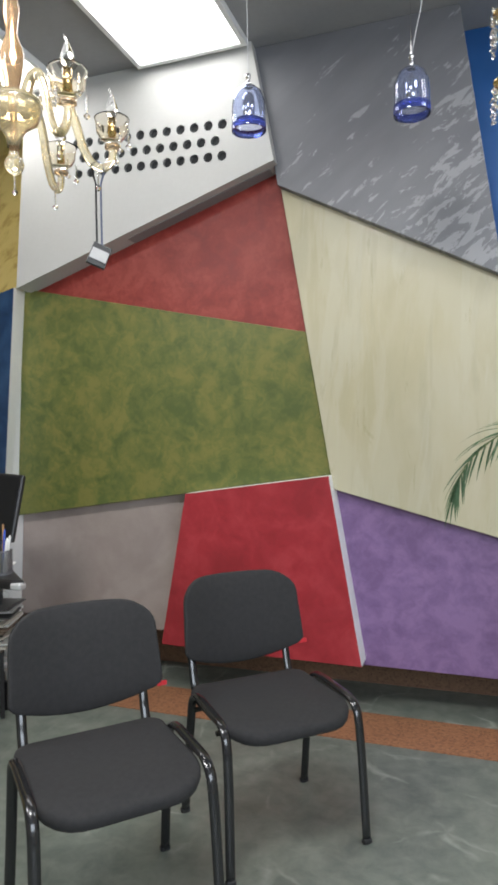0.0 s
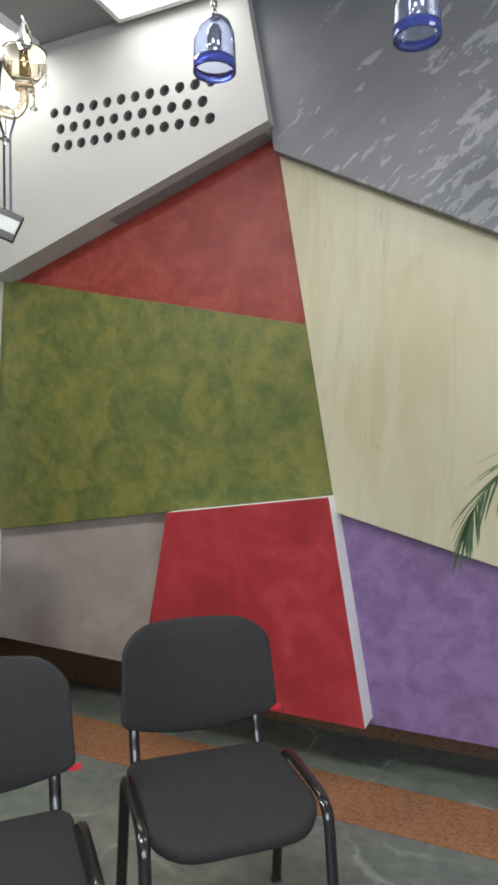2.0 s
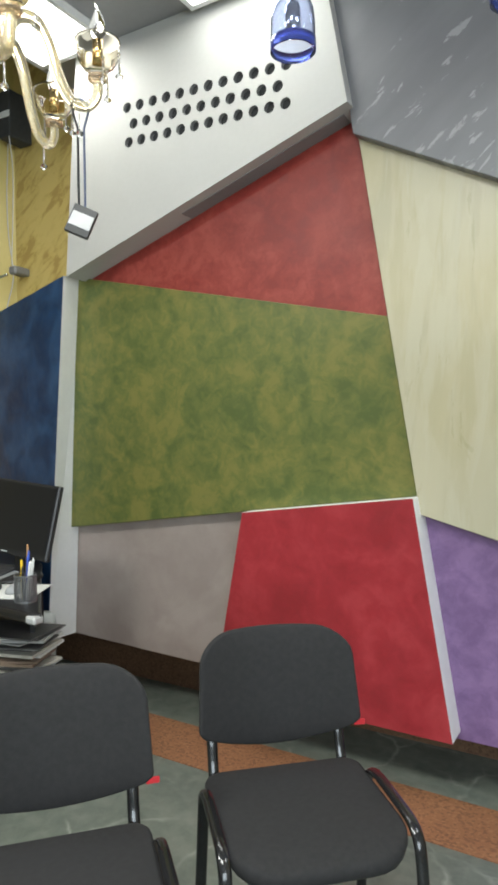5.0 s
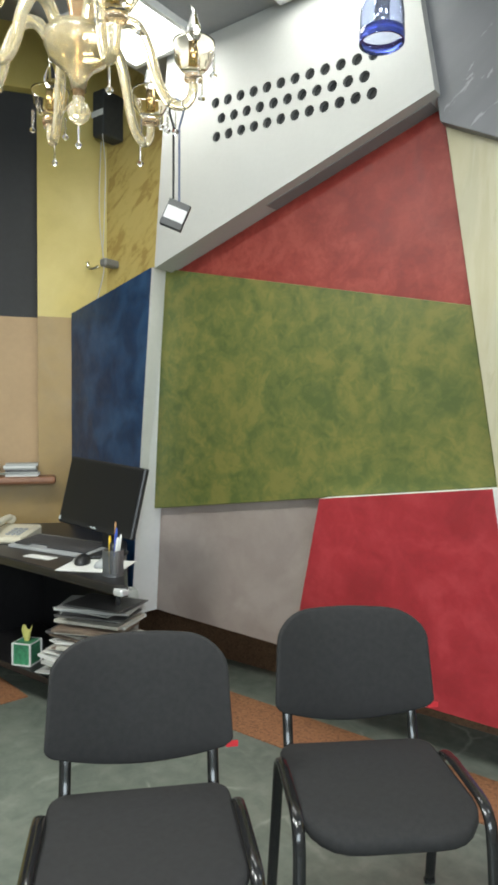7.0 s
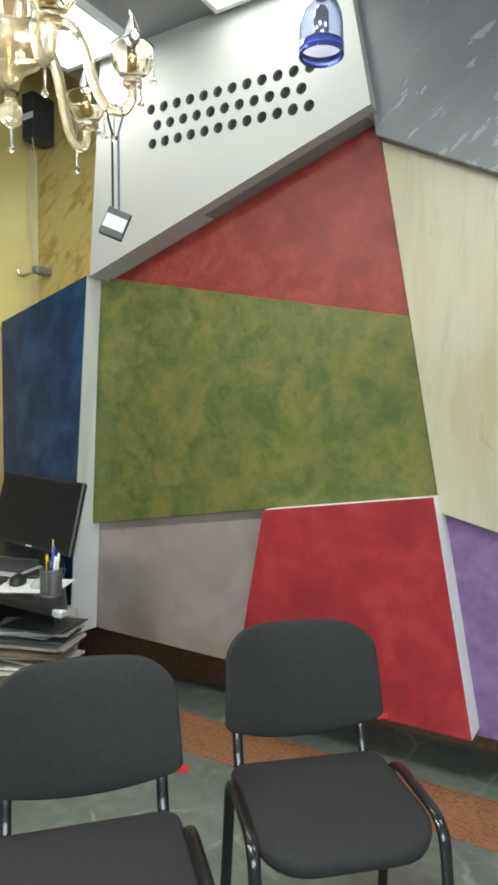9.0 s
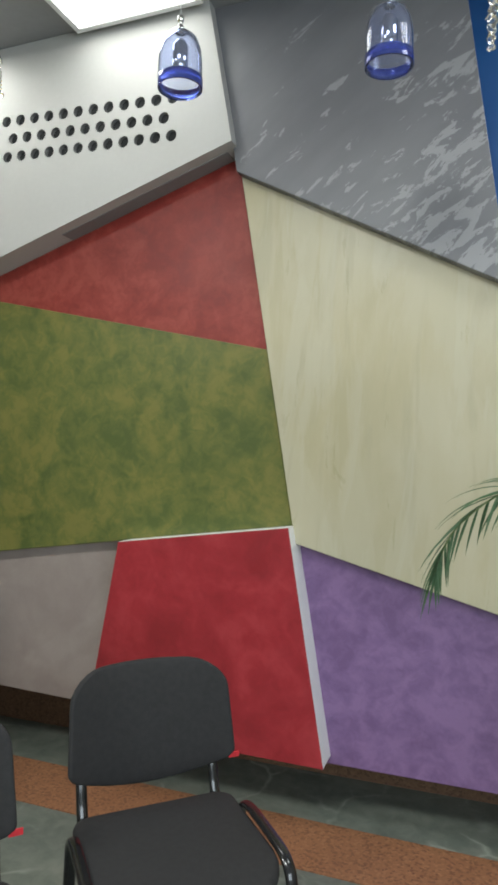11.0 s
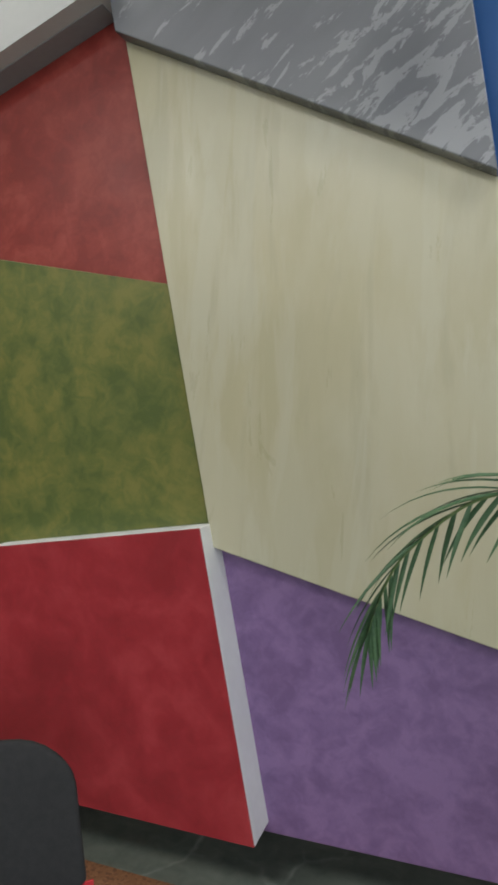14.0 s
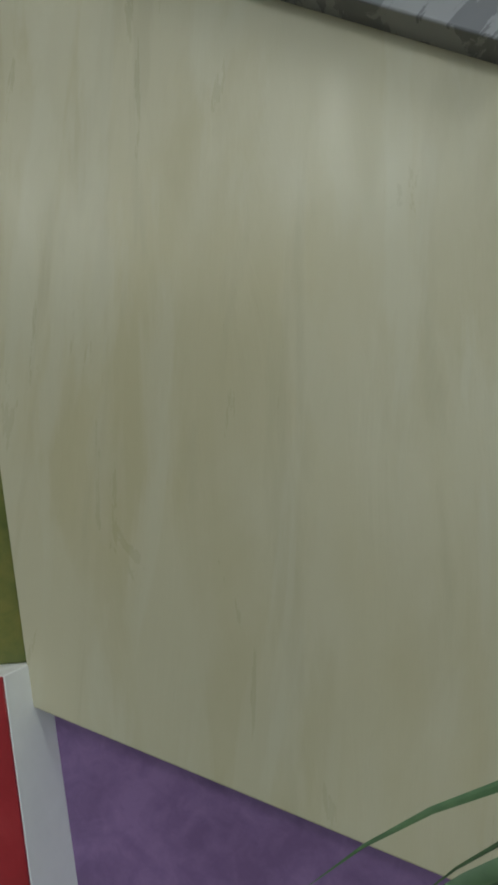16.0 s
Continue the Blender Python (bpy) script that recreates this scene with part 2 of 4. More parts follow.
def prism(points, y0, y1, bevel=0.0):
    """A slab whose outline lies in x and z, from y0 (front) to y1."""
    bm = bmesh.new()
    f = bm.faces.new([bm.verts.new((x, y0, z)) for x, z in points])
    r = bmesh.ops.extrude_face_region(bm, geom=[f])
    for g in r["geom"]:
        if isinstance(g, bmesh.types.BMVert):
            g.co.y = y1
    if bevel:
        bmesh.ops.bevel(bm, geom=bm.edges[:], offset=bevel, segments=2, affect="EDGES", profile=0.5)
    return bm


def outline_z(points, z0, z1, bevel=0.0):
    """A slab whose outline lies in x and y."""
    bm = bmesh.new()
    f = bm.faces.new([bm.verts.new((x, y, z0)) for x, y in points])
    r = bmesh.ops.extrude_face_region(bm, geom=[f])
    for g in r["geom"]:
        if isinstance(g, bmesh.types.BMVert):
            g.co.z = z1
    if bevel:
        bmesh.ops.bevel(bm, geom=bm.edges[:], offset=bevel, segments=2, affect="EDGES", profile=0.5)
    return bm


def lathe(profile, steps=24, bm=None, centre=(0, 0, 0)):
    """Turned about z: profile of (radius, z)."""
    bm = bm or bmesh.new()
    rings = []
    for r, z in profile:
        rings.append([bm.verts.new((centre[0] + r * math.cos(a), centre[1] + r * math.sin(a), centre[2] + z))
                      for a in (2 * math.pi * i / steps for i in range(steps))] if r > 1e-6 else [bm.verts.new((centre[0], centre[1], centre[2] + z))])
    for a, b in zip(rings, rings[1:]):
        for i in range(steps):
            k = (i + 1) % steps
            if len(a) == 1 and len(b) == 1:
                continue
            if len(a) == 1:
                bm.faces.new((a[0], b[i], b[k]))
            elif len(b) == 1:
                bm.faces.new((a[i], a[k], b[0]))
            else:
                bm.faces.new((a[i], a[k], b[k], b[i]))
    return bm


def curve_points(points, per=8):
    """A smooth line through the points."""
    p = [Vector(q) for q in points]
    p = [2 * p[0] - p[1]] + p + [2 * p[-1] - p[-2]]
    out = []
    for i in range(1, len(p) - 2):
        for k in range(per):
            u = k / per
            a, b, c, d = p[i - 1:i + 3]
            out.append(0.5 * (2 * b + (c - a) * u + (2 * a - 5 * b + 4 * c - d) * u * u + (3 * b - a - 3 * c + d) * u ** 3))
    return out + [p[-2]]


def tube(points, radius, sides=8, bm=None, flat=1.0, side=None, ends=None):
    """A tube along points; flat squashes it along the second axis; side fixes the first axis; ends scales the radius along it."""
    bm = bm or bmesh.new()
    pts = [Vector(q) for q in points]
    rings, u = [], None
    for i, q in enumerate(pts):
        d = (pts[min(i + 1, len(pts) - 1)] - pts[max(i - 1, 0)]).normalized()
        if side is not None:
            u = Vector(side)
        elif u is None:
            u = d.orthogonal()
        u = (u - d * u.dot(d)).normalized()
        w = d.cross(u)
        r = radius * (ends(i / (len(pts) - 1)) if ends else 1.0)
        rings.append([bm.verts.new(q + u * (r * math.cos(a)) + w * (r * flat * math.sin(a))) for a in (2 * math.pi * k / sides for k in range(sides))])
    for a, b in zip(rings, rings[1:]):
        for k in range(sides):
            bm.faces.new((a[k], a[(k + 1) % sides], b[(k + 1) % sides], b[k]))
    bm.faces.new(rings[0][::-1])
    bm.faces.new(rings[-1])
    return bm


# ---- the room ----
def structure(name, bm, material, label, category, smooth=False):
    return tagged(part(name, bm, material, None, "", smooth), label, category, kind="structure")


structure("floor", box(-4.2, 2.7, -1.3, 4.5, GROUND - 0.1, GROUND), SLATE, "dark green slate-look floor with pale veins", "floor")
structure("floor_band", outline_z([(-1.35, 3.60), (2.68, 3.535), (2.68, 3.775), (-1.35, 3.87)], GROUND + 0.0005, GROUND + 0.004), TERRACOTTA, "terracotta chip band laid in the slate floor", "floor")
structure("floor_band", outline_z([(-2.3, 3.45), (-1.38, 3.29), (-1.44, 2.96), (-2.3, 3.12)], GROUND + 0.0005, GROUND + 0.004), TERRACOTTA, "terracotta chip band laid in the slate floor", "floor")
structure("wall_north", box(-1.85, 2.7, 4.08, 4.2, 0.43, HIGH), MARBLE_YELLOW, "veined yellow plaster wall behind the panels", "wall")
structure("plinth", box(-1.85, 2.7, 4.16, 4.25, 0.0, 0.4295), CORK, "dark brown chip plinth under the hanging panels", "plinth")
structure("ceiling", box(-1.2, 2.7, -1.3, 4.3, CEIL, CEIL + 0.08), CEILING, "matt grey painted ceiling", "ceiling")
structure("ceiling_high", box(-4.2, -1.18, -1.3, 4.4, HIGH, HIGH + 0.1), CEILING, "matt grey raised ceiling", "ceiling")
structure("ceiling_step", box(-1.2, -1.17, -1.3, 4.3, CEIL + 0.081, HIGH - 0.001), CEILING, "grey step between two ceiling heights", "ceiling")
structure("wall_east", box(2.68, 2.8, 1.7, 4.3, 0, CEIL), BACKWALL, "plain pale painted wall", "wall")
structure("wall_east_low", box(2.68, 2.8, -1.3, 1.7, 0, 0.9), BACKWALL, "plain pale painted wall below a window", "wall")
structure("wall_east_high", box(2.68, 2.8, -1.3, 1.7, 2.4, CEIL), BACKWALL, "plain pale painted wall above a window", "wall")
structure("wall_south", box(-4.2, 2.8, -1.42, -1.3, 0, HIGH), BACKWALL, "plain pale painted wall", "wall")
structure("wall_west", box(-4.3, -4.2, -1.42, 1.3, 0, HIGH), BACKWALL, "plain pale painted wall", "wall")


def oblique(a, b, z0, z1, thick, bevel=0.0):
    """An upright slab from a to b in plan, its depth to the left of the way from a to b."""
    a, b = Vector((*a, 0)), Vector((*b, 0))
    d = (b - a).normalized()
    n = Vector((-d.y, d.x, 0)) * thick
    return outline_z([(p.x, p.y) for p in (a, b, b + n, a + n)], z0, z1, bevel)


def along(s, out=0.0):
    """A place on the slanting west wall: s metres from the corner, out metres into the room."""
    return (-1.79 - 0.6 * s + 0.8 * out, 4.08 - 0.8 * s - 0.6 * out)


def west_slab(s0, s1, z0, z1, out0, out1, bevel=0.0):
    return outline_z([along(s0, out1), along(s1, out1), along(s1, out0), along(s0, out0)], z0, z1, bevel)


# one yellow wall; its dimmer lower part has the shade painted on
structure("wall_northwest_tan", west_slab(-0.1, 0.36, 0, 1.789, -0.25, 0.0), SHADED_YELLOW, "yellow plaster wall beside the niche, shade painted in", "wall")
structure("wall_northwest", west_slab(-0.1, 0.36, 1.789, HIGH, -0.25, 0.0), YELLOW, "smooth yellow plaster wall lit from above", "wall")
structure("wall_northwest_far", west_slab(1.5, 4.2, 0, HIGH, -0.25, 0.0), YELLOW, "smooth yellow plaster wall", "wall")
structure("wall_northwest_low", west_slab(0.36, 1.5, 0, 0.90, -0.25, 0.0), SHADED_YELLOW, "yellow plaster wall below the sill, shade painted in", "wall")
structure("wall_northwest_high", west_slab(0.36, 1.5, 2.97, HIGH, -0.25, 0.0), YELLOW, "yellow plaster wall above the niche", "wall")


# ---- the panel wall ----
def panel(name, points, y0, y1, material, label, bevel=0.003):
    return structure(name, prism(points, y0, y1, bevel), material, label, "wall panel")


panel("wall_panel_green", [(-1.109, 1.929), (0.30, 1.628), (0.41, 1.042), (-0.63, 0.905), (-1.197, 0.830)], 3.823, 4.0, GREEN, "mottled olive green plaster wall panel with a slanting outline")
panel("wall_panel_coral", [(-1.10, 1.85), (0.34, 1.55), (0.24, 2.36), (-1.10, 1.93)], 3.836, 4.06, CORAL, "coral red plaster wall triangle under the white bulkhead")
panel("wall_panel_mauve", [(-1.203, 0.345), (-0.28, 0.315), (-0.20, 1.02), (-1.20, 0.90)], 3.87, 4.03, MAUVE, "mauve grey plaster wall panel hanging over the plinth")
panel("wall_panel_purple", [(0.36, 0.257), (1.300, 0.248), (1.13, 1.12), (0.30, 1.12)], 3.856, 4.03, PURPLE, "clouded purple plaster wall panel hanging over the plinth")
panel("wall_panel_cream", [(0.184, 2.30), (1.02, 1.90), (1.049, 1.80), (1.203, 0.754), (0.396, 0.981)], 3.811, 4.02, CREAM, "streaked cream plaster wall panel with slanting edges")
panel("wall_panel_silver", [(0.194, 2.227), (1.052, 1.780), (0.912, 2.799), (0.106, 2.799)], 3.765, 4.01, SILVER, "grey plaster wall panel with pale silver flakes")
panel("wall_panel_ochre", [(0.9, 0.44), (2.66, 0.44), (2.66, 2.2), (0.9, 1.56)], 4.0, 4.076, OCHRE, "ochre yellow plaster wall panel behind a palm")
panel("wall_panel_blue_high", [(0.86, 1.531), (2.66, 2.13), (2.66, 2.799), (0.86, 2.799)], 3.95, 3.998, SKYBLUE, "deep blue plaster wall panel above the ochre one")


def red_box():
    """A thick white-edged board with a red face."""
    out = [(-0.239, 0.959), (0.390, 1.039), (0.512, 0.282), (-0.366, 0.297)]
    ob = tagged(part("wall_panel_red", prism(out, 3.756, 4.0, 0.002), EDGE), "crimson plaster wall panel with thick white edges", "wall panel", kind="structure")
    c = Vector((0.05, 0.62))
    inner = [tuple(c + (Vector(p) - c) * 0.998) for p in out]
    part("painted_face", prism(inner, 3.752, 3.7558), RED, ob, "crimson plaster face")
    return ob


red_box()


def white_bulkhead():
    """The white upper wall, its three rows of round vent holes cut through the front."""
    out = [(-1.061, 1.905), (0.195, 2.310), (0.108, 2.799), (-0.985, 2.799)]
    holes = []
    for row, (n, x0, x1, z0, z1) in enumerate(((12, -0.719, -0.022, 2.518, 2.489), (11, -0.688, -0.056, 2.450, 2.425), (12, -0.713, -0.027, 2.383, 2.360))):
        for i in range(n):
            u = i / (n - 1)
            holes.append((x0 + (x1 - x0) * u, z0 + (z1 - z0) * u))
    y, r, steps = 3.715, 0.0200, 20
    bm = bmesh.new()
    edges, rims = [], []
    ring = [bm.verts.new((x, y, z)) for x, z in out]
    edges += [bm.edges.new((a, b)) for a, b in zip(ring, ring[1:] + ring[:1])]
    for x, z in holes:
        c = [bm.verts.new((x + r * math.cos(2 * math.pi * k / steps), y, z + r * math.sin(2 * math.pi * k / steps))) for k in range(steps)]
        edges += [bm.edges.new((a, b)) for a, b in zip(c, c[1:] + c[:1])]
        rims.append(c)
    bmesh.ops.triangle_fill(bm, use_beauty=True, use_dissolve=False, edges=edges)
    lining = bmesh.new()
    for c in rims:
        c = [lining.verts.new((v.co.x, y + 0.0015, v.co.z)) for v in c]
        deep = [lining.verts.new((v.co.x, y + 0.018, v.co.z)) for v in c]
        for k in range(steps):
            lining.faces.new((c[k], c[(k + 1) % steps], deep[(k + 1) % steps], deep[k]))
    back = [bm.verts.new((x, 4.05, z)) for x, z in out]
    for k in range(4):
        bm.faces.new((ring[k], ring[(k + 1) % 4], back[(k + 1) % 4], back[k]))
    ob = structure("wall_bulkhead", bm, WHITE, "white painted bulkhead with rows of round vent holes", "wall")
    # linings and backing are coloured dark to give the holes their shade
    tagged(part("hole_lining", lining, SHADE_AND_SOCKET, ob, "hole linings coloured dark as shade"), kind="stuff")
    part("vent_backing", box(-0.78, 0.03, 3.7335, 3.76, 2.32, 2.56), BLACKISH, ob, "dark sheet standing in for shade behind the holes")
    # a flat dark plate stands for the slot's recess, shade in its colour
    bm = bmesh.new()
    for x0, x1 in ((-0.50, 0.16),):
        za, zb = 1.905 + (x0 + 1.061) * 0.3225, 1.905 + (x1 + 1.061) * 0.3225
        vs = [bm.verts.new(p) for p in ((x0, 3.765, za - 0.003), (x1, 3.765, zb - 0.003), (x1, 3.834, zb - 0.003), (x0, 3.834, za - 0.003),
                                        (x0, 3.765, za + 0.02), (x1, 3.765, zb + 0.02), (x1, 3.834, zb + 0.02), (x0, 3.834, za + 0.02))]
        for f in ((0, 1, 2, 3), (4, 5, 6, 7), (0, 1, 5, 4), (1, 2, 6, 5), (2, 3, 7, 6), (3, 0, 4, 7)):
            bm.faces.new([vs[i] for i in f])
    part("air_slot", bm, SHADE_AND_SOCKET, ob, "air slot in the soffit, a plate coloured as its shade")


white_bulkhead()


def blue_panel():
    """A leaning blue panel across the corner, with a broad white edge."""
    a, b = (-1.187, 3.697), (-1.889, 3.925)
    top_a = (-1.066, 3.704)
    bm = bmesh.new()
    front = [bm.verts.new(p) for p in ((*a, 0.355), (*top_a, 1.907), (*b, 1.81), (*b, 0.30))]
    back = [bm.verts.new(p) for p in ((-1.195, 3.868, 0.348), (-1.108, 3.868, 1.926), (b[0] + 0.02, b[1] + 0.06, 1.81), (b[0] + 0.02, b[1] + 0.06, 0.30))]
    for i in range(4):
        k = (i + 1) % 4
        bm.faces.new((front[i], front[k], back[k], back[i]))
    bm.faces.new(front)
    bm.faces.new(back)
    ob = tagged(part("wall_panel_blue", bm, EDGE), "dark blue plaster wall panel with a broad white edge", "wall panel", kind="structure")
    n = (Vector(b) - Vector(a)).normalized()
    n = Vector((n.y, -n.x, 0)) * 0.004
    n = -n if n.y > 0 else n
    bm = bmesh.new()
    f = [bm.verts.new(Vector(p) + n) for p in ((*a, 0.356), (*top_a, 1.906), (*b, 1.809), (*b, 0.301))]
    g = [bm.verts.new(Vector(p) + n * 0.2) for p in ((*a, 0.356), (*top_a, 1.906), (*b, 1.809), (*b, 0.301))]
    bm.faces.new(f)
    bm.faces.new(g)
    for i in range(4):
        k = (i + 1) % 4
        bm.faces.new((f[i], f[k], g[k], g[i]))
    part("painted_face", bm, BLUE, ob, "dark blue plaster face")


blue_panel()


# ---- window niche in the slanting wall ----
DARK_BLIND = plain("charcoal_blind", (0.035, 0.035, 0.038), 0.7, grain=0.1)
GREY_METAL = plain("grey_metal", (0.22, 0.225, 0.235), 0.4, metal=0.6, grain=0.05)
SILL_WOOD = plain("reddish_brown_wood", (0.26, 0.12, 0.065), 0.4, grain=0.25, scale=25)


def window_niche():
    ob = tagged(part("window_1", west_slab(0.362, 0.572, 1.79, 2.968, -0.10, -0.06), DARK_BLIND), "charcoal blind over peach panel in a wall niche", "window", kind="structure")
    part("lower_panel", west_slab(0.362, 0.572, 0.955, 1.788, -0.10, -0.055), PEACH, ob, "peach painted panel")
    part("frame_post", west_slab(0.574, 0.604, 0.955, 2.968, -0.10, -0.03), GREY_METAL, ob, "grey metal post")
    part("pane", west_slab(0.606, 1.498, 0.955, 2.968, -0.10, -0.08), DARK_BLIND, ob, "dark pane")
    part("window_sill", west_slab(0.27, 1.5, 0.905, 0.945, -0.05, 0.13, 0.015), SILL_WOOD, ob, "rounded reddish-brown wooden sill")


window_niche()


# ---- ceiling lamps ----
def ceiling_lamp(x0, x1, y0, y1):
    ob = thing("ceiling_light", pose((x0 + x1) / 2, (y0 + y1) / 2, CEIL), "bright square white ceiling light panel", "ceiling light", "ceiling light panels")
    hx, hy = (x1 - x0) / 2, (y1 - y0) / 2
    bm = bmesh.new()
    for a in ((-hx, hx, -hy, -hy + 0.02), (-hx, hx, hy - 0.02, hy), (-hx, -hx + 0.02, -hy + 0.02, hy - 0.02), (hx - 0.02, hx, -hy + 0.02, hy - 0.02)):
        box(*a, -0.03, -0.001, 0, bm)
    part("frame", bm, EDGE, ob)
    part("diffuser", box(-hx + 0.021, hx - 0.021, -hy + 0.021, hy - 0.021, -0.022, -0.002), LAMP_FACE, ob, "glowing white diffuser")


ceiling_lamp(-0.39, 0.10, 3.18, 3.69)
ceiling_lamp(-1.15, -0.77, 3.28, 3.69)
ceiling_lamp(0.20, 0.80, 1.45, 2.05)
ceiling_lamp(1.45, 2.05, 2.8, 3.4)
# unseen panel added to go with the fill light on the left
ceiling_lamp(-1.17, -0.6, 1.3, 1.9)


# ---- chairs ----
FABRIC = plain("charcoal_fabric", (0.019, 0.0185, 0.0195), 0.9, grain=0.25, scale=500, relief=0.25)
BLACK_TUBE = plain("black_enamel_tube", (0.012, 0.012, 0.013), 0.22, grain=0.1, relief=0, coat=0.4)
PLASTIC = plain("black_plastic", (0.018, 0.018, 0.02), 0.4, grain=0.1)
RED_TAG = plain("red_label_cloth", (0.55, 0.02, 0.03), 0.6, grain=0.1)


def cushion(w, h, thick, top_round, low_round, bulge):
    """A padded board in x and z, its front (towards -y) bulging, corners rounded; z from 0 to h."""
    bm = bmesh.new()
    outline = []
    def corner(cx, cz, r, a0):
        for k in range(7):
            a = a0 + math.pi / 2 * k / 6
            outline.append((cx + r * math.cos(a), cz + r * math.sin(a)))
    corner(w / 2 - top_round, h - top_round, top_round, 0)
    corner(-w / 2 + top_round, h - top_round, top_round, math.pi / 2)
    corner(-w / 2 + low_round, low_round, low_round, math.pi)
    corner(w / 2 - low_round, low_round, low_round, 1.5 * math.pi)
    dense = []
    for (ax, az), (bx, bz) in zip(outline, outline[1:] + outline[:1]):
        k = max(1, int(math.hypot(bx - ax, bz - az) / 0.022))
        dense += [(ax + (bx - ax) * i / k, az + (bz - az) * i / k) for i in range(k)]
    outline = dense
    rings = []
    front = [(s, -thick * 0.42 - (bulge + thick * 0.08) * (1 - s ** 3)) for s in (0.0, 0.15, 0.3, 0.45, 0.6, 0.72, 0.82, 0.9, 0.95, 0.98)]
    for s, y in front + [(1.0, -thick * 0.12), (1.0, thick * 0.2), (0.985, thick * 0.42), (0.95, thick / 2), (0.6, thick / 2 + 0.003), (0.3, thick / 2 + 0.004), (0.0, thick / 2 + 0.004)]:
        if s == 0:
            rings.append([bm.verts.new((0, y, h / 2))])
        else:
            rings.append([bm.verts.new((x * s, y, h / 2 + (z - h / 2) * s)) for x, z in outline])
    for ring in rings[:len(front)]:
        for v in ring:
            u, w_ = abs(v.co.x) / (w / 2), abs(v.co.z - h / 2) / (h / 2)
            v.co.y = -thick * 0.30 - (bulge + thick * 0.20) * max(0.0, 1 - u ** 4) ** 0.8 * max(0.0, 1 - w_ ** 4) ** 0.8
    n = len(outline)
    for a, b in zip(rings, rings[1:]):
        for i in range(n):
            k = (i + 1) % n
            if len(a) == 1:
                bm.faces.new((a[0], b[i], b[k]))
            elif len(b) == 1:
                bm.faces.new((a[i], a[k], b[0]))
            else:
                bm.faces.new((a[i], a[k], b[k], b[i]))
    return bm


def chair():
    ob = thing("stacking_chair", pose(0, 0, 0), "black upholstered stacking chair on black oval tube legs", "chair", "black stacking chairs")
    back = cushion(0.452, 0.330, 0.035, 0.095, 0.024, 0.012)
    for v in back.verts:
        v.co.y += 1.6 * v.co.x ** 2 * -1.0 + 0.0
        v.co.z += (1.0 - 1.30 * v.co.z / 0.325) * v.co.x ** 2
        v.co.x *= 1.03 - 0.22 * max(0.0, v.co.z - 0.06)
    bmesh.ops.transform(back, matrix=pose(0, 0.245, 0.483, -12), verts=back.verts[:])
    br = part("backrest", back, FABRIC, ob, "charcoal fabric backrest", True)
    part("label_tag", box(0.214, 0.246, 0.176, 0.180, 0.540, 0.556, 0.001), RED_TAG, br, "small red sewn-on tag")
    seat = cushion(0.445, 0.445, 0.040, 0.05, 0.13, 0.012)
    bmesh.ops.transform(seat, matrix=Matrix.Translation((0, -0.245, 0.455)) @ Matrix.Rotation(radians(-90), 4, "X"), verts=seat.verts[:])
    for v in seat.verts:
        v.co.z = 0.91 - v.co.z - 0.036
        v.co.z += -0.25 * max(0, -v.co.y - 0.12) ** 2 * 4 + 0.006
    part("seat", seat, FABRIC, ob, "charcoal fabric seat", True)
    for s in (-1, 1):
        x = 0.231 * s
        path = curve_points([(x * 1.03, -0.225, 0.0), (x * 1.01, -0.212, 0.25), (x, -0.20, 0.375)], 5)[:-1]
        path += curve_points([(x, -0.20, 0.375), (x, -0.185, 0.422), (x, -0.145, 0.448), (x, -0.06, 0.455), (x, 0.04, 0.458)], 5)[:-1]
        path += curve_points([(x, 0.04, 0.458), (x, 0.09, 0.450), (x, 0.118, 0.42), (x * 1.0, 0.135, 0.36)], 5)[:-1]
        path += curve_points([(x, 0.135, 0.36), (x * 1.01, 0.165, 0.2), (x * 1.03, 0.200, 0.0)], 5)
        leg = part("side_frame", tube(path, 0.0155, 12, flat=0.55, side=(1, 0, 0)), BLACK_TUBE, ob, "black enamelled oval tube", True)
        for y in (-0.225, 0.200):
            part("foot_cap", box(x * 1.03 - 0.016, x * 1.03 + 0.016, y - 0.010, y + 0.010, 0.0, 0.018, 0.004), PLASTIC, leg)
        post = curve_points([(0.188 * s, 0.262, 0.57), (0.188 * s, 0.240, 0.50), (0.188 * s, 0.222, 0.44), (0.188 * s, 0.190, 0.402), (0.188 * s, 0.10, 0.395)], 5)
        part("back_post", tube(post, 0.0150, 12, flat=0.5, side=(1, 0, 0)), BLACK_TUBE, ob, "", True)
    for y in (-0.10, 0.10):
        part("cross_bar", tube([(-0.228, y, 0.398), (0.228, y, 0.398)], 0.009, 8), BLACK_TUBE, ob, "", True)
    part("seat_pan", box(-0.17, 0.17, -0.13, 0.15, 0.402, 0.410, 0.003), PLASTIC, ob, "black plastic seat pan")
    return ob


CHAIR = chair()
CHAIR.matrix_basis = pose(0.374, 2.975, GROUND, 0, 0, 43) @ Matrix.Diagonal((0.86, 0.86, 0.86, 1))
copy_thing(CHAIR, pose(0.118, 2.508, GROUND, 0, 0, 47))


# ---- hanging lamps ----
def glass(name, colour, rough=0.03, weight=1.0, ior=1.45):
    m, t, p = nodes_of(name)
    p.inputs["Base Color"].default_value = (*colour, 1)
    p.inputs["Roughness"].default_value, p.inputs["IOR"].default_value = rough, ior
    p.inputs["Transmission Weight"].default_value = weight
    return m


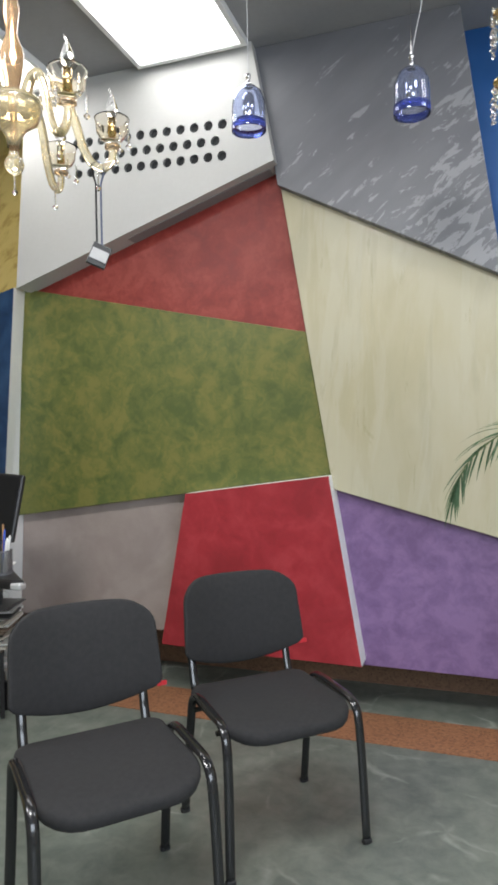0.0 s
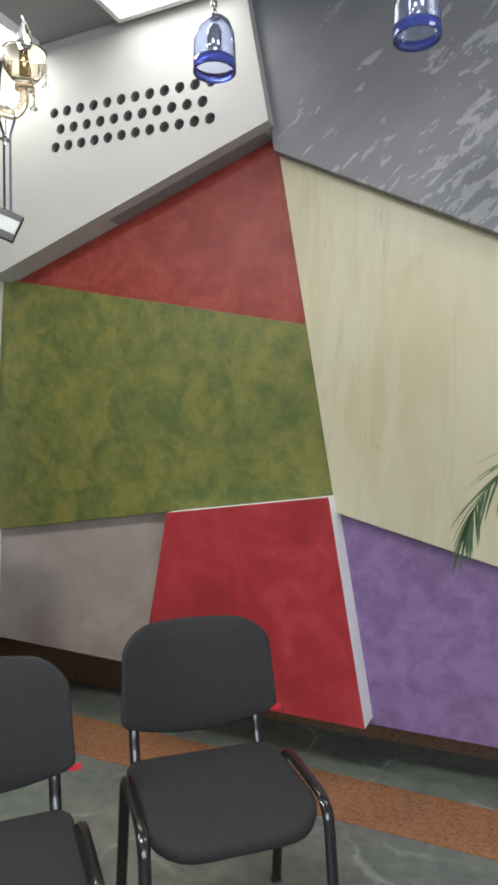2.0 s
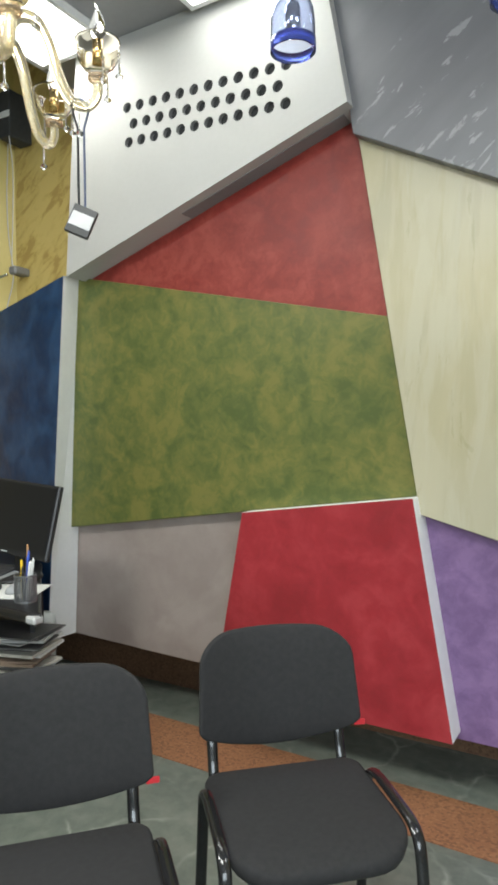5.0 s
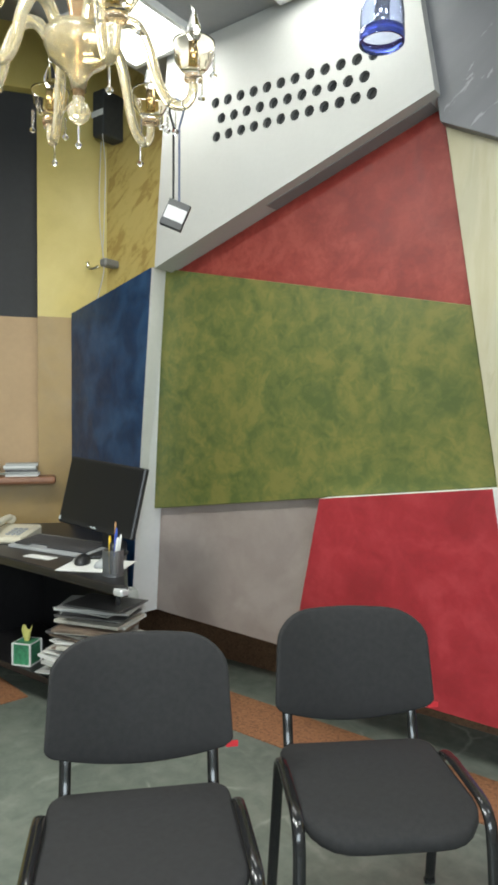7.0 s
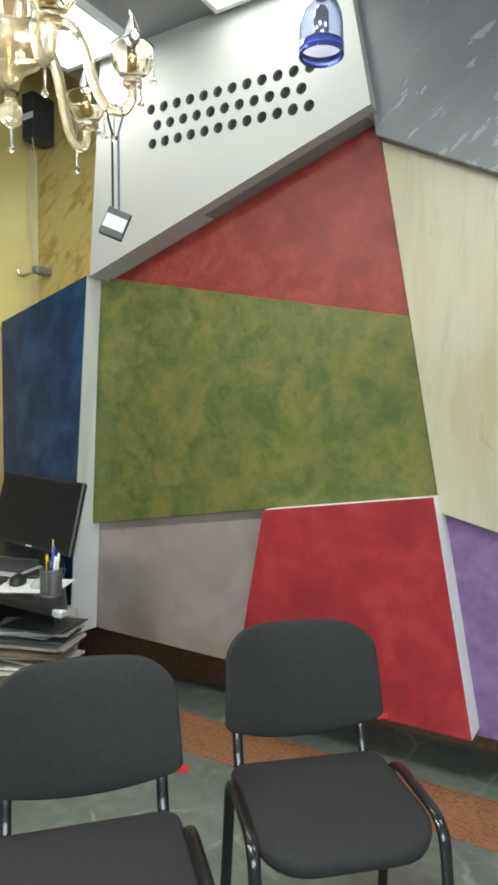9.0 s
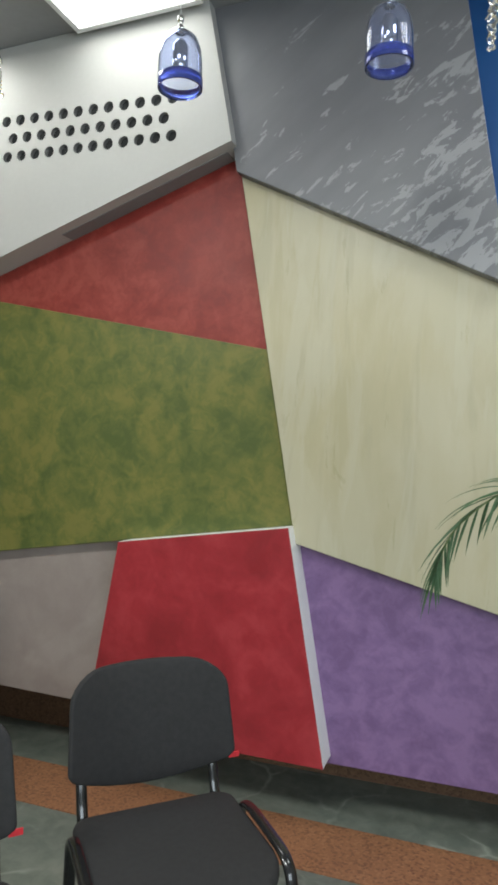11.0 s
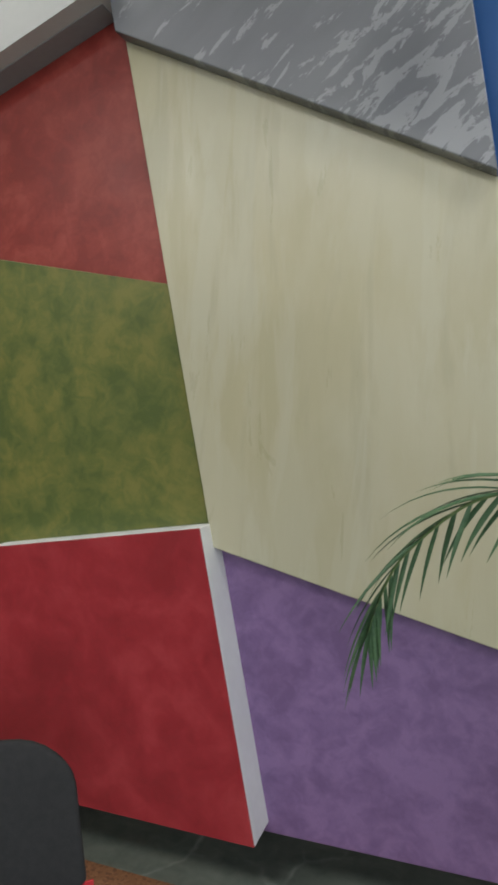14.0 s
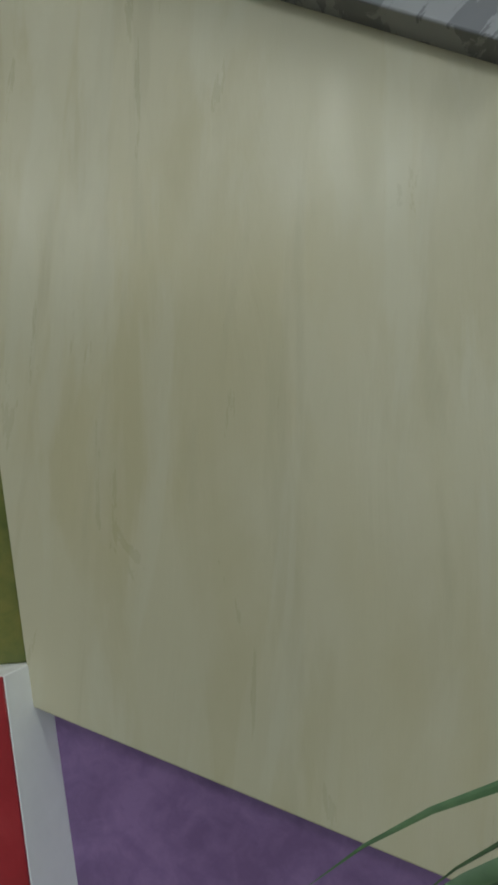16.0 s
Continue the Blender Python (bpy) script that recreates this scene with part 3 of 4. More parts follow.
BLUE_GLASS = glass("cobalt_glass", (0.76, 0.81, 0.98), 0.02, 0.95, 1.25)
BLUE_RIM = glass("deep_cobalt_glass", (0.18, 0.24, 0.82), 0.03, 0.85)
AMBER = glass("amber_glass", (1.0, 0.90, 0.66), 0.12, 0.80)
AMBER_DEEP = glass("deep_amber_glass", (0.86, 0.60, 0.36), 0.10, 0.8)
CUP_GLASS = glass("pale_amber_glass", (1.0, 0.95, 0.85), 0.02, 1.0, 1.14)
CRYSTAL = glass("clear_crystal", (0.98, 0.96, 0.94), 0.0)
CHROME = plain("polished_chrome", (0.8, 0.8, 0.8), 0.08, metal=1.0, grain=0.02, relief=0)
GOLD = plain("pale_gold_metal", (0.80, 0.62, 0.32), 0.2, metal=1.0, grain=0.05, relief=0)
CANDLE = plain("ivory_candle_sleeve", (0.80, 0.74, 0.58), 0.4, grain=0.04)
CABLE = plain("clear_grey_cable", (0.55, 0.55, 0.56), 0.4, grain=0.05, relief=0)
BULB = glass("clear_bulb_glass", (1, 1, 1), 0.0, 1.0, 1.2)


def pendant(x, y, bottom, bow):
    ob = thing("pendant_lamp", pose(x, y, bottom), "small blue glass bell pendant on a thin cable", "pendant lamp", "blue glass pendants")
    r, h = 0.0535, 0.144
    outer = [(r, 0.0), (r * 1.01, 0.022), (r, 0.068), (r * 0.95, 0.096), (r * 0.78, 0.122), (r * 0.45, 0.138), (0.008, h)]
    inner = [(q - 0.003 if q > 0.01 else q, z - 0.002 if z > 0.1 else z) for q, z in outer][::-1]
    part("shade", lathe(outer + inner + [outer[0]], 32), BLUE_GLASS, ob, "clear cobalt blue glass bell", True)
    part("rim_band", lathe([(r + 0.0015, 0.001), (r + 0.002, 0.026), (r + 0.0005, 0.027), (r + 0.0002, 0.0), (r + 0.0015, 0.001)], 32), BLUE_RIM, ob, "deep blue glass band", True)
    part("reflector", lathe([(0.0, 0.045), (0.016, 0.045), (0.019, 0.05), (0.019, 0.105), (0.012, 0.118), (0.0, 0.118)], 16), CHROME, ob, "chromed lamp holder", True)
    part("cap", lathe([(0.0, h), (0.007, h), (0.007, h + 0.012), (0.004, h + 0.014), (0.004, h + 0.020), (0.008, h + 0.022), (0.008, h + 0.034), (0.0, h + 0.036)], 12), CHROME, ob, "chromed cap", True)
    top = CEIL - bottom - 0.001
    part("cable", tube(curve_points([(0, 0, h + 0.034), (bow * 0.5, 0, h + 0.11), (bow, 0, h + 0.20), (bow * 0.3, 0, h + 0.30), (0, 0, top)], 6), 0.0016, 6), CABLE, ob, "", True)
    part("wire", tube([(-0.001, 0.001, h + 0.034), (-0.001, 0.001, top)], 0.0008, 5), CHROME, ob)
    part("ceiling_rose", lathe([(0.0, top - 0.02), (0.03, top - 0.018), (0.035, top), (0.0, top)], 16), CHROME, ob, "", True)


pendant(0.288, 3.142, 2.168, 0.0)
pendant(0.785, 3.195, 2.157, 0.032)


def bead(bm, x, y, z, r):
    """A faceted bead."""
    b = bmesh.new()
    bmesh.ops.create_icosphere(b, subdivisions=1, radius=r)
    bmesh.ops.translate(b, vec=(x, y, z), verts=b.verts[:])
    join(bm, b)


def beaded(x, y, z, n, r, end):
    """A hanging string of beads with a larger bead at its end, turned as one piece."""
    prof, q = [(0.0, 0.0)], 0.0
    for i in range(n):
        prof += [(r * 0.35, q - r * 0.1), (r, q - r), (r * 0.35, q - r * 1.9)]
        q -= 2 * r
    prof += [(end * 0.3, q - end * 0.1), (end, q - end * 0.8), (end * 0.8, q - end * 1.4), (0.0, q - end * 2)]
    return lathe(prof, 8, None, (x, y, z))


def string_of_beads(name, parent, x, y, z, n, r, end):
    return part(name, beaded(x, y, z, n, r, end), CRYSTAL, parent, "clear crystal bead drop")


def amber_chandelier(x, y, z):
    ob = thing("chandelier", pose(x, y, z), "amber blown-glass chandelier with swan arms and crystal drops", "chandelier")
    part("bowl", lathe([(0.016, 0.064), (0.045, 0.068), (0.070, 0.069), (0.075, 0.060), (0.074, 0.038), (0.062, 0.012), (0.034, -0.008), (0.020, -0.030), (0.017, -0.056), (0.013, -0.052), (0.016, -0.028), (0.030, -0.005), (0.058, 0.014), (0.070, 0.039), (0.070, 0.058), (0.045, 0.063), (0.016, 0.060)], 32), AMBER, ob, "amber blown glass bowl", True)
    part("stem", lathe([(0.0, -0.07), (0.012, -0.066), (0.009, 0.0), (0.012, 0.07), (0.026, 0.14), (0.032, 0.19), (0.014, 0.24), (0.022, 0.30), (0.012, 0.36), (0.006, 0.40), (0.006, CEIL - z - 0.02), (0.05, CEIL - z - 0.015), (0.055, CEIL - z - 0.001), (0.0, CEIL - z - 0.001)], 20), AMBER_DEEP, ob, "turned amber glass stem", True)
    part("finial", lathe([(0.0, -0.128), (0.010, -0.126), (0.022, -0.114), (0.026, -0.100), (0.021, -0.086), (0.010, -0.076), (0.014, -0.070), (0.0, -0.068)], 20), AMBER, ob, "amber glass ball finial", True)
    string_of_beads("drop", ob, 0, 0, -0.130, 5, 0.0035, 0.008)
    for k in range(6):
        a = radians(37 + 60 * k)
        c, s_ = math.cos(a), math.sin(a)
        R = 0.255
        path = curve_points([(c * q, s_ * q, h) for q, h in ((0.060, 0.055), (0.092, 0.092), (0.128, 0.088), (0.155, 0.04), (0.175, -0.03), (0.20, -0.075), (0.232, -0.085), (0.252, -0.062), (R, -0.03))], 5)
        arm = part("arm", tube(path, 0.0125, 10, ends=lambda u: 1.15 - 0.35 * u), AMBER, ob, "ribbed amber glass swan arm", True)
        cx, cy = c * R, s_ * R
        part("cup", lathe([(0.010, -0.03), (0.016, -0.024), (0.012, -0.016), (0.030, -0.006), (0.042, 0.012), (0.045, 0.045), (0.048, 0.050), (0.044, 0.047), (0.039, 0.014), (0.026, -0.001), (0.0, -0.006)], 24, None, (cx, cy, 0)), CUP_GLASS, arm, "clear pale amber glass cup", True)
        part("collar", lathe([(0.013, -0.034), (0.021, -0.030), (0.021, -0.022), (0.012, -0.018)], 14, None, (cx, cy, 0)), AMBER_DEEP, arm, "dark amber collar", True)
        part("candle_sleeve", lathe([(0.0, 0.0), (0.011, 0.0), (0.011, 0.052), (0.0, 0.054)], 14, None, (cx, cy, 0)), GOLD, arm, "gilt candle sleeve", True)
        bm = lathe([(0.0, 0.052), (0.010, 0.055), (0.017, 0.068), (0.016, 0.085), (0.009, 0.105), (0.004, 0.118)], 14, None, (cx, cy, 0))
        tube(curve_points([(cx, cy, 0.112), (cx - 0.002, cy, 0.124), (cx - 0.009, cy, 0.136)], 4), 0.0035, 8, bm, ends=lambda u: 1 - 0.8 * u)
        part("bulb", bm, BULB, arm, "clear bent-tip candle bulb", True)
        for q in range(3):
            w = a + radians(-70 + 70 * q)
            string_of_beads("drop", arm, cx + 0.044 * math.cos(w), cy + 0.044 * math.sin(w), 0.030 if q == 1 else 0.0, 5, 0.0042, 0.0085)
        string_of_beads("drop", arm, c * 0.215, s_ * 0.215, -0.098, 6, 0.003, 0.0085)


amber_chandelier(-0.18, 2.60, 2.032)


def crystal_chandelier(x, y):
    ob = thing("chandelier", pose(x, y, 0), "gilt chandelier with ivory candles and clustered crystal beads", "chandelier")
    part("stem", lathe([(0.0, 1.86), (0.012, 1.87), (0.03, 1.90), (0.012, 1.95), (0.010, 2.2), (0.025, 2.25), (0.010, 2.30), (0.006, 2.4), (0.006, CEIL - 0.02), (0.05, CEIL - 0.015), (0.055, CEIL - 0.001), (0.0, CEIL - 0.001)], 16), GOLD, ob, "gilt metal stem", True)
    rng = random.Random(4)
    for tier, (n, R, z, a0) in enumerate(((5, 0.27, 1.985, 180), (5, 0.27, 2.125, 184))):
        for k in range(n):
            a = radians(a0 + 360 / n * k)
            c, s_ = math.cos(a), math.sin(a)
            arm = part("arm", tube(curve_points([(c * q, s_ * q, z + h) for q, h in ((0.012, 0.0), (0.10, -0.02), (0.19, -0.012), (R, -0.004))], 5), 0.0035, 8), GOLD, ob, "thin gilt arm", True)
            cx, cy = c * R, s_ * R
            part("dish", lathe([(0.0, -0.006), (0.02, -0.004), (0.036, 0.006), (0.038, 0.009), (0.02, 0.001), (0.0, 0.0)], 18, None, (cx, cy, z)), GOLD, arm, "gilt drip dish", True)
            part("candle_sleeve", lathe([(0.0, 0.0), (0.0115, 0.0), (0.0115, 0.062), (0.0, 0.064)], 14, None, (cx, cy, z)), CANDLE, arm, "ivory candle sleeve", True)
            bm = lathe([(0.0, 0.062), (0.009, 0.066), (0.014, 0.078), (0.011, 0.094), (0.004, 0.108)], 12, None, (cx, cy, z))
            tube(curve_points([(cx, cy, z + 0.102), (cx - 0.003, cy, z + 0.114), (cx - 0.010, cy, z + 0.128)], 4), 0.003, 6, bm, ends=lambda u: 1 - 0.8 * u)
            part("bulb", bm, BULB, arm, "clear bent-tip candle bulb", True)
            bm = bmesh.new()
            for i in range(46):
                w = rng.uniform(0, 2 * math.pi)
                q = rng.uniform(0.022, 0.042)
                bead(bm, cx + q * math.cos(w), cy + q * math.sin(w), z + rng.uniform(-0.018, 0.016), rng.uniform(0.0045, 0.0075))
            tagged(part("bead_collar", bm, CRYSTAL, arm, "cluster of clear crystal beads"), kind="stuff")
            for w in (150, 215, 280, 30):
                px, py = cx + 0.042 * math.cos(radians(w)), cy + 0.042 * math.sin(radians(w))
                bm = beaded(px, py, z - 0.014, 3, 0.0085, 0.006)
                for v in bm.verts:
                    v.co += Vector((rng.uniform(-1, 1), rng.uniform(-1, 1), rng.uniform(-1, 1))) * 0.0016
                part("drop", bm, CRYSTAL, arm, "crystal bead drop")


crystal_chandelier(1.31, 2.75)


def hanging_tag(x, y, z):
    """A small black box-shaped tag on a ribbon loop over the chandelier's arm."""
    ob = thing("hang_tag", pose(x, y, z, 0, 0, 36), "small black tag with a silver label on a dark ribbon loop", "tag")
    for dx, mat in ((-0.0065, PLASTIC), (0.0065, STEEL_BLUE)):
        part("ribbon", tube([(dx, 0, 0.022), (dx, 0, 0.19), (dx * 2.4, 0, 0.222), (dx * 2.2, 0, 0.243), (0, 0, 0.252)], 0.0028, 6), mat, ob, "narrow dark ribbon")
    bm = box(-0.026, 0.026, -0.006, 0.006, -0.036, 0.027, 0.0015)
    tilt = pose(0, 0, -0.002, -6, 22, 0)
    bmesh.ops.transform(bm, matrix=tilt, verts=bm.verts[:])
    head = part("card", bm, PLASTIC, ob, "stiff black card")
    bm = box(-0.0235, 0.0235, -0.0075, -0.0063, -0.020, 0.011, 0.0004)
    bmesh.ops.transform(bm, matrix=tilt, verts=bm.verts[:])
    part("label", bm, TAG_SILVER, head, "silver printed label")


TAG_SILVER = plain("silver_label", (0.36, 0.36, 0.36), 0.35, metal=0.3, grain=0.1)
STEEL_BLUE = plain("blue_grey_rod_paint", (0.12, 0.14, 0.22), 0.35, metal=0.4, grain=0.05)
hanging_tag(-0.015, 2.74, 1.716)


# ---- corner fittings ----
def corner_box():
    ob = thing("air_curtain", pose(-1.70, 3.985, 2.82), "dark wall box with a pale strip up in the corner", "wall box")
    part("casing", box(-0.035, 0.05, -0.05, 0.09, -0.115, 0.115, 0.006), BLACKISH, ob, "dark grey casing")
    part("strip", box(-0.036, 0.051, -0.055, -0.0505, -0.02, 0.01, 0.001), EDGE, ob, "pale strip")


corner_box()


def corner_cable(name, points, label):
    tagged(part(name, tube(curve_points(points, 6), 0.0026, 6), CABLE, None, "", True), label, "cable", "loose corner cables")


corner_cable("wall_cable", [(-1.65, 3.93, 2.70), (-1.675, 3.97, 2.55), (-1.70, 3.985, 2.30), (-1.73, 4.0, 2.12), (-1.71, 4.0, 2.09)], "thin pale cable hanging loose down the corner")
corner_cable("wall_cable", [(-1.73, 3.99, 2.70), (-1.745, 3.99, 2.45), (-1.75, 4.0, 2.25), (-1.72, 4.0, 2.05), (-1.76, 4.0, 1.92), (-1.78, 3.985, 1.82)], "thin pale cable hanging loose down the corner")


def clamp_lamp():
    ob = thing("wall_socket", pose(-1.71, 4.0, 2.07), "small dark cable socket with a chrome hook on the wall", "socket")
    part("body", box(-0.026, 0.026, -0.02, 0.079, -0.02, 0.02, 0.008), SHADE_AND_SOCKET, ob, "dark socket body")
    part("hook", tube(curve_points([(-0.03, -0.02, -0.02), (-0.07, -0.03, -0.03), (-0.10, -0.03, -0.02), (-0.105, -0.03, 0.01)], 5), 0.008, 8), CHROME, ob, "chrome hook", True)


clamp_lamp()


# ---- the desk and what lies on it ----
DESK_BLACK = plain("black_wood_laminate", (0.014, 0.013, 0.014), 0.35, grain=0.35, scale=30)
SILVER_TRIM = plain("silver_trim", (0.55, 0.56, 0.56), 0.4, metal=0.3, grain=0.05)
TOP = 0.70


def desk():
    ob = thing("desk", pose(0, 0, 0), "black laminate office desk standing before the blue panel", "desk")
    part("worktop", outline_z([(-1.95, 3.165), (-0.628, 3.102), (-0.585, 3.124), (-0.95, 3.45), (-1.20, 3.685), (-1.80, 3.895), (-2.05, 3.62)], TOP - 0.035, TOP, 0.012), DESK_BLACK, ob, "black worktop with a rounded edge")
    part("end_cap", box(-0.634, -0.590, 3.097, 3.137, TOP - 0.033, TOP - 0.008, 0.006), SILVER_TRIM, ob, "silver corner cap")
    side = part("side_panel", oblique((-0.890, 3.365), (-0.99, 3.465), GROUND, TOP - 0.037, 0.02, 0.002), DESK_BLACK, ob, "black side panel")
    part("edge_strip", oblique((-0.880, 3.354), (-0.888, 3.362), GROUND, TOP - 0.04, 0.016), DESK_BLACK, side, "black edge strip")
    part("side_panel", oblique((-1.86, 3.30), (-1.86, 3.76), GROUND, TOP - 0.037, 0.03, 0.002), DESK_BLACK, ob, "black side panel")
    part("back_panel", oblique((-1.01, 3.49), (-1.84, 3.70), 0.06, TOP - 0.037, -0.02), DESK_BLACK, ob, "black back panel")
    part("shelf", outline_z([(-1.84, 3.24), (-0.86, 3.24), (-0.91, 3.36), (-1.0, 3.47), (-1.84, 3.67)], 0.19, 0.215, 0.003), DESK_BLACK, ob, "black lower shelf")
    part("base_panel", outline_z([(-1.84, 3.42), (-0.90, 3.42), (-0.91, 3.44), (-1.84, 3.44)], GROUND, 0.188), DESK_BLACK, ob, "black base panel")


desk()
SCREEN = plain("black_screen", (0.010, 0.010, 0.011), 0.28, grain=0.05, relief=0)
MARK = plain("pale_print", (0.6, 0.65, 0.65), 0.5, grain=0.02, relief=0)


def monitor():
    m = pose(-1.055, 3.42, TOP, 0, 0, 2)
    ob = thing("monitor", m, "black flat computer monitor, switched off, on the desk", "monitor")
    part("foot", lathe([(0.0, 0.0), (0.10, 0.0), (0.102, 0.006), (0.09, 0.012), (0.03, 0.018), (0.0, 0.02)], 28), PLASTIC, ob, "round black foot", True)
    part("neck", box(-0.022, 0.022, 0.012, 0.034, 0.012, 0.20, 0.006), PLASTIC, ob)
    tilt = pose(-0.005, 0, 0.235, -12, 4.5, 0)
    def put(bm):
        bmesh.ops.transform(bm, matrix=tilt, verts=bm.verts[:])
        return bm
    body = part("casing", put(box(-0.215, 0.215, -0.012, 0.014, -0.14, 0.14, 0.005)), PLASTIC, ob, "black casing")
    part("screen", put(box(-0.203, 0.203, -0.0145, -0.0125, -0.118, 0.128)), SCREEN, body, "dark glossy screen")
    part("brand_mark", put(box(-0.016, 0.016, -0.0135, -0.0125, -0.132, -0.127)), MARK, body, "small pale bar")
    part("sticker", put(box(-0.208, -0.200, -0.0155, -0.0130, -0.128, -0.112)), MARK, body, "small pale sticker")


monitor()
KEY = plain("dark_grey_keycap", (0.06, 0.06, 0.065), 0.5, grain=0.1)
GREY_CASE = plain("grey_plastic_case", (0.33, 0.34, 0.35), 0.45, grain=0.05)


def keyboard():
    ob = thing("keyboard", pose(-1.275, 3.385, TOP, 7, 0, 6), "grey computer keyboard with dark keys on the desk", "keyboard")
    part("case", box(-0.232, 0.232, -0.092, 0.092, 0.004, 0.022, 0.008), GREY_CASE, ob, "grey case")
    bm = bmesh.new()
    for r in range(6):
        n = 19 if r else 20
        for k in range(n):
            if r == 5 and 4 <= k <= 8:
                continue
            x = -0.205 + 0.410 * (k + 0.5) / n
            y = 0.052 - r * 0.0225
            box(x - 0.0088, x + 0.0088, y - 0.0095, y + 0.0095, 0.0215, 0.029, 0, bm)
    tagged(part("keypad", bm, KEY, ob, "dark grey keycaps"), kind="stuff")


keyboard()


def mouse(x, y, turn, label):
    bm = bmesh.new()
    bmesh.ops.create_uvsphere(bm, u_segments=20, v_segments=12, radius=1)
    for v in bm.verts:
        v.co = Vector((v.co.x * 0.030, v.co.y * 0.054, max(v.co.z, -0.15) * 0.030 + 0.0045))
    ob = thing("computer_mouse", pose(x, y, TOP + 0.0025, 0, 0, turn), label, "mouse", "computer mice")
    body = part("body", bm, PLASTIC if turn > 0 else GREY_CASE, ob, "", True)
    part("side_trim", tube(curve_points([(-0.029, -0.03, 0.012), (-0.031, 0.0, 0.016), (-0.026, 0.035, 0.013)], 4), 0.003, 6), SILVER_TRIM, ob, "silver trim", True)
    part("wheel", lathe([(0.0, -0.003), (0.007, -0.003), (0.007, 0.003), (0.0, 0.003)], 12, None, (0, 0.03, 0.027)), PLASTIC, body)


PAPER = plain("white_paper", (0.72, 0.72, 0.70), 0.7, grain=0.04)


def sheet(x, y, z, w, h, turn, mat, label, name="paper_sheet", thick=0.002, group="loose papers"):
    bm = box(-w / 2, w / 2, -h / 2, h / 2, 0, thick)
    ob = part(name, bm, mat)
    ob.matrix_world = pose(x, y, z, 0, 0, turn)
    return tagged(ob, label, "paper", group)


sheet(-0.905, 3.262, TOP, 0.24, 0.20, 28, PAPER, "white paper mouse mat on the desk")
sheet(-1.20, 3.225, TOP, 0.14, 0.05, 8, PAPER, "narrow white paper slip on the desk")
mouse(-0.975, 3.252, 40, "dark wireless mouse with silver trim on the paper mat")
mouse(-0.86, 3.275, -15, "grey computer mouse behind the pen cup")
YELLOW_PEN = plain("yellow_pen_plastic", (0.75, 0.50, 0.02), 0.4, grain=0.03)
BLUE_PEN = plain("blue_pen_plastic", (0.03, 0.08, 0.45), 0.4, grain=0.03)
PENCIL = plain("pencil_wood", (0.45, 0.25, 0.10), 0.5, grain=0.1)


def pen_cup():
    ob = thing("pen_cup", pose(-0.748, 3.202, TOP), "grey wire mesh pen cup holding pens on the desk", "pen holder")
    bm = bmesh.new()
    R, H = 0.035, 0.085
    for k in range(36):
        a = 2 * math.pi * k / 36
        tube([(R * math.cos(a), R * math.sin(a), 0.003), (R * math.cos(a), R * math.sin(a), H)], 0.0013, 4, bm)
    for k in range(13):
        z = 0.004 + k * 0.0067
        lathe([(R + 0.001, z), (R + 0.001, z + 0.0018), (R - 0.001, z + 0.0018), (R - 0.001, z), (R + 0.001, z)], 24, bm)
    part("mesh_wall", bm, GREY_METAL, ob, "grey wire mesh")
    part("rim", lathe([(R + 0.002, H), (R + 0.002, H + 0.005), (R - 0.002, H + 0.005), (R - 0.002, H), (R + 0.002, H)], 24), GREY_METAL, ob)
    part("base", lathe([(0, 0), (R + 0.001, 0), (R + 0.001, 0.003), (0, 0.003)], 24), GREY_METAL, ob)
    for x, y, tx, ty, h, r, mat, name in ((-0.02, 0.0, -0.026, 0.008, 0.135, 0.005, YELLOW_PEN, "marker"), (0.0, 0.012, -0.004, 0.02, 0.165, 0.004, BLUE_PEN, "pen"), (0.006, 0.004, 0.0, 0.012, 0.15, 0.0045, BLUE_PEN, "pen"),
                                          (0.012, -0.004, 0.020, 0.004, 0.135, 0.006, PAPER, "marker"), (0.018, 0.008, 0.026, 0.012, 0.145, 0.0045, PAPER, "pen"), (-0.008, 0.014, -0.012, 0.022, 0.185, 0.0035, PENCIL, "pencil"), (0.0, -0.012, 0.008, -0.018, 0.12, 0.004, PLASTIC, "pen")):
        part(name, tube([(x * 0.6, y * 0.6, 0.004), (tx, ty, h - 0.01), (tx * 1.02, ty * 1.02, h)], r, 8, ends=lambda u: 1 if u < 0.9 else 0.45), mat, ob, "", True)


pen_cup()
IVORY = plain("ivory_plastic", (0.62, 0.57, 0.45), 0.45, grain=0.04)


def telephone():
    ob = thing("telephone", pose(-1.62, 3.38, TOP, 0, 0, 30), "ivory push-button desk telephone on the desk", "telephone")
    bm = box(-0.09, 0.09, -0.11, 0.11, 0.0, 0.055, 0.008)
    for v in bm.verts:
        if v.co.z > 0.03:
            v.co.z -= 0.028 * (0.11 - v.co.y) / 0.22
    part("body", bm, IVORY, ob, "ivory wedge body")
    part("handset", tube(curve_points([(-0.06, -0.11, 0.048), (-0.06, -0.085, 0.066), (-0.06, 0.0, 0.078), (-0.06, 0.085, 0.085), (-0.06, 0.11, 0.070)], 5), 0.018, 10, ends=lambda u: 1.25 if u < 0.12 or u > 0.88 else 0.9), IVORY, ob, "ivory handset", True)
    bm = bmesh.new()
    for r in range(4):
        for k in range(3):
            box(0.0 + k * 0.024, 0.016 + k * 0.024, -0.07 + r * 0.026, -0.055 + r * 0.026, 0.03 + r * 0.003, 0.040 + r * 0.0034, 0.001, bm)
    part("keypad", bm, GREY_CASE, ob, "grey keypad")


telephone()


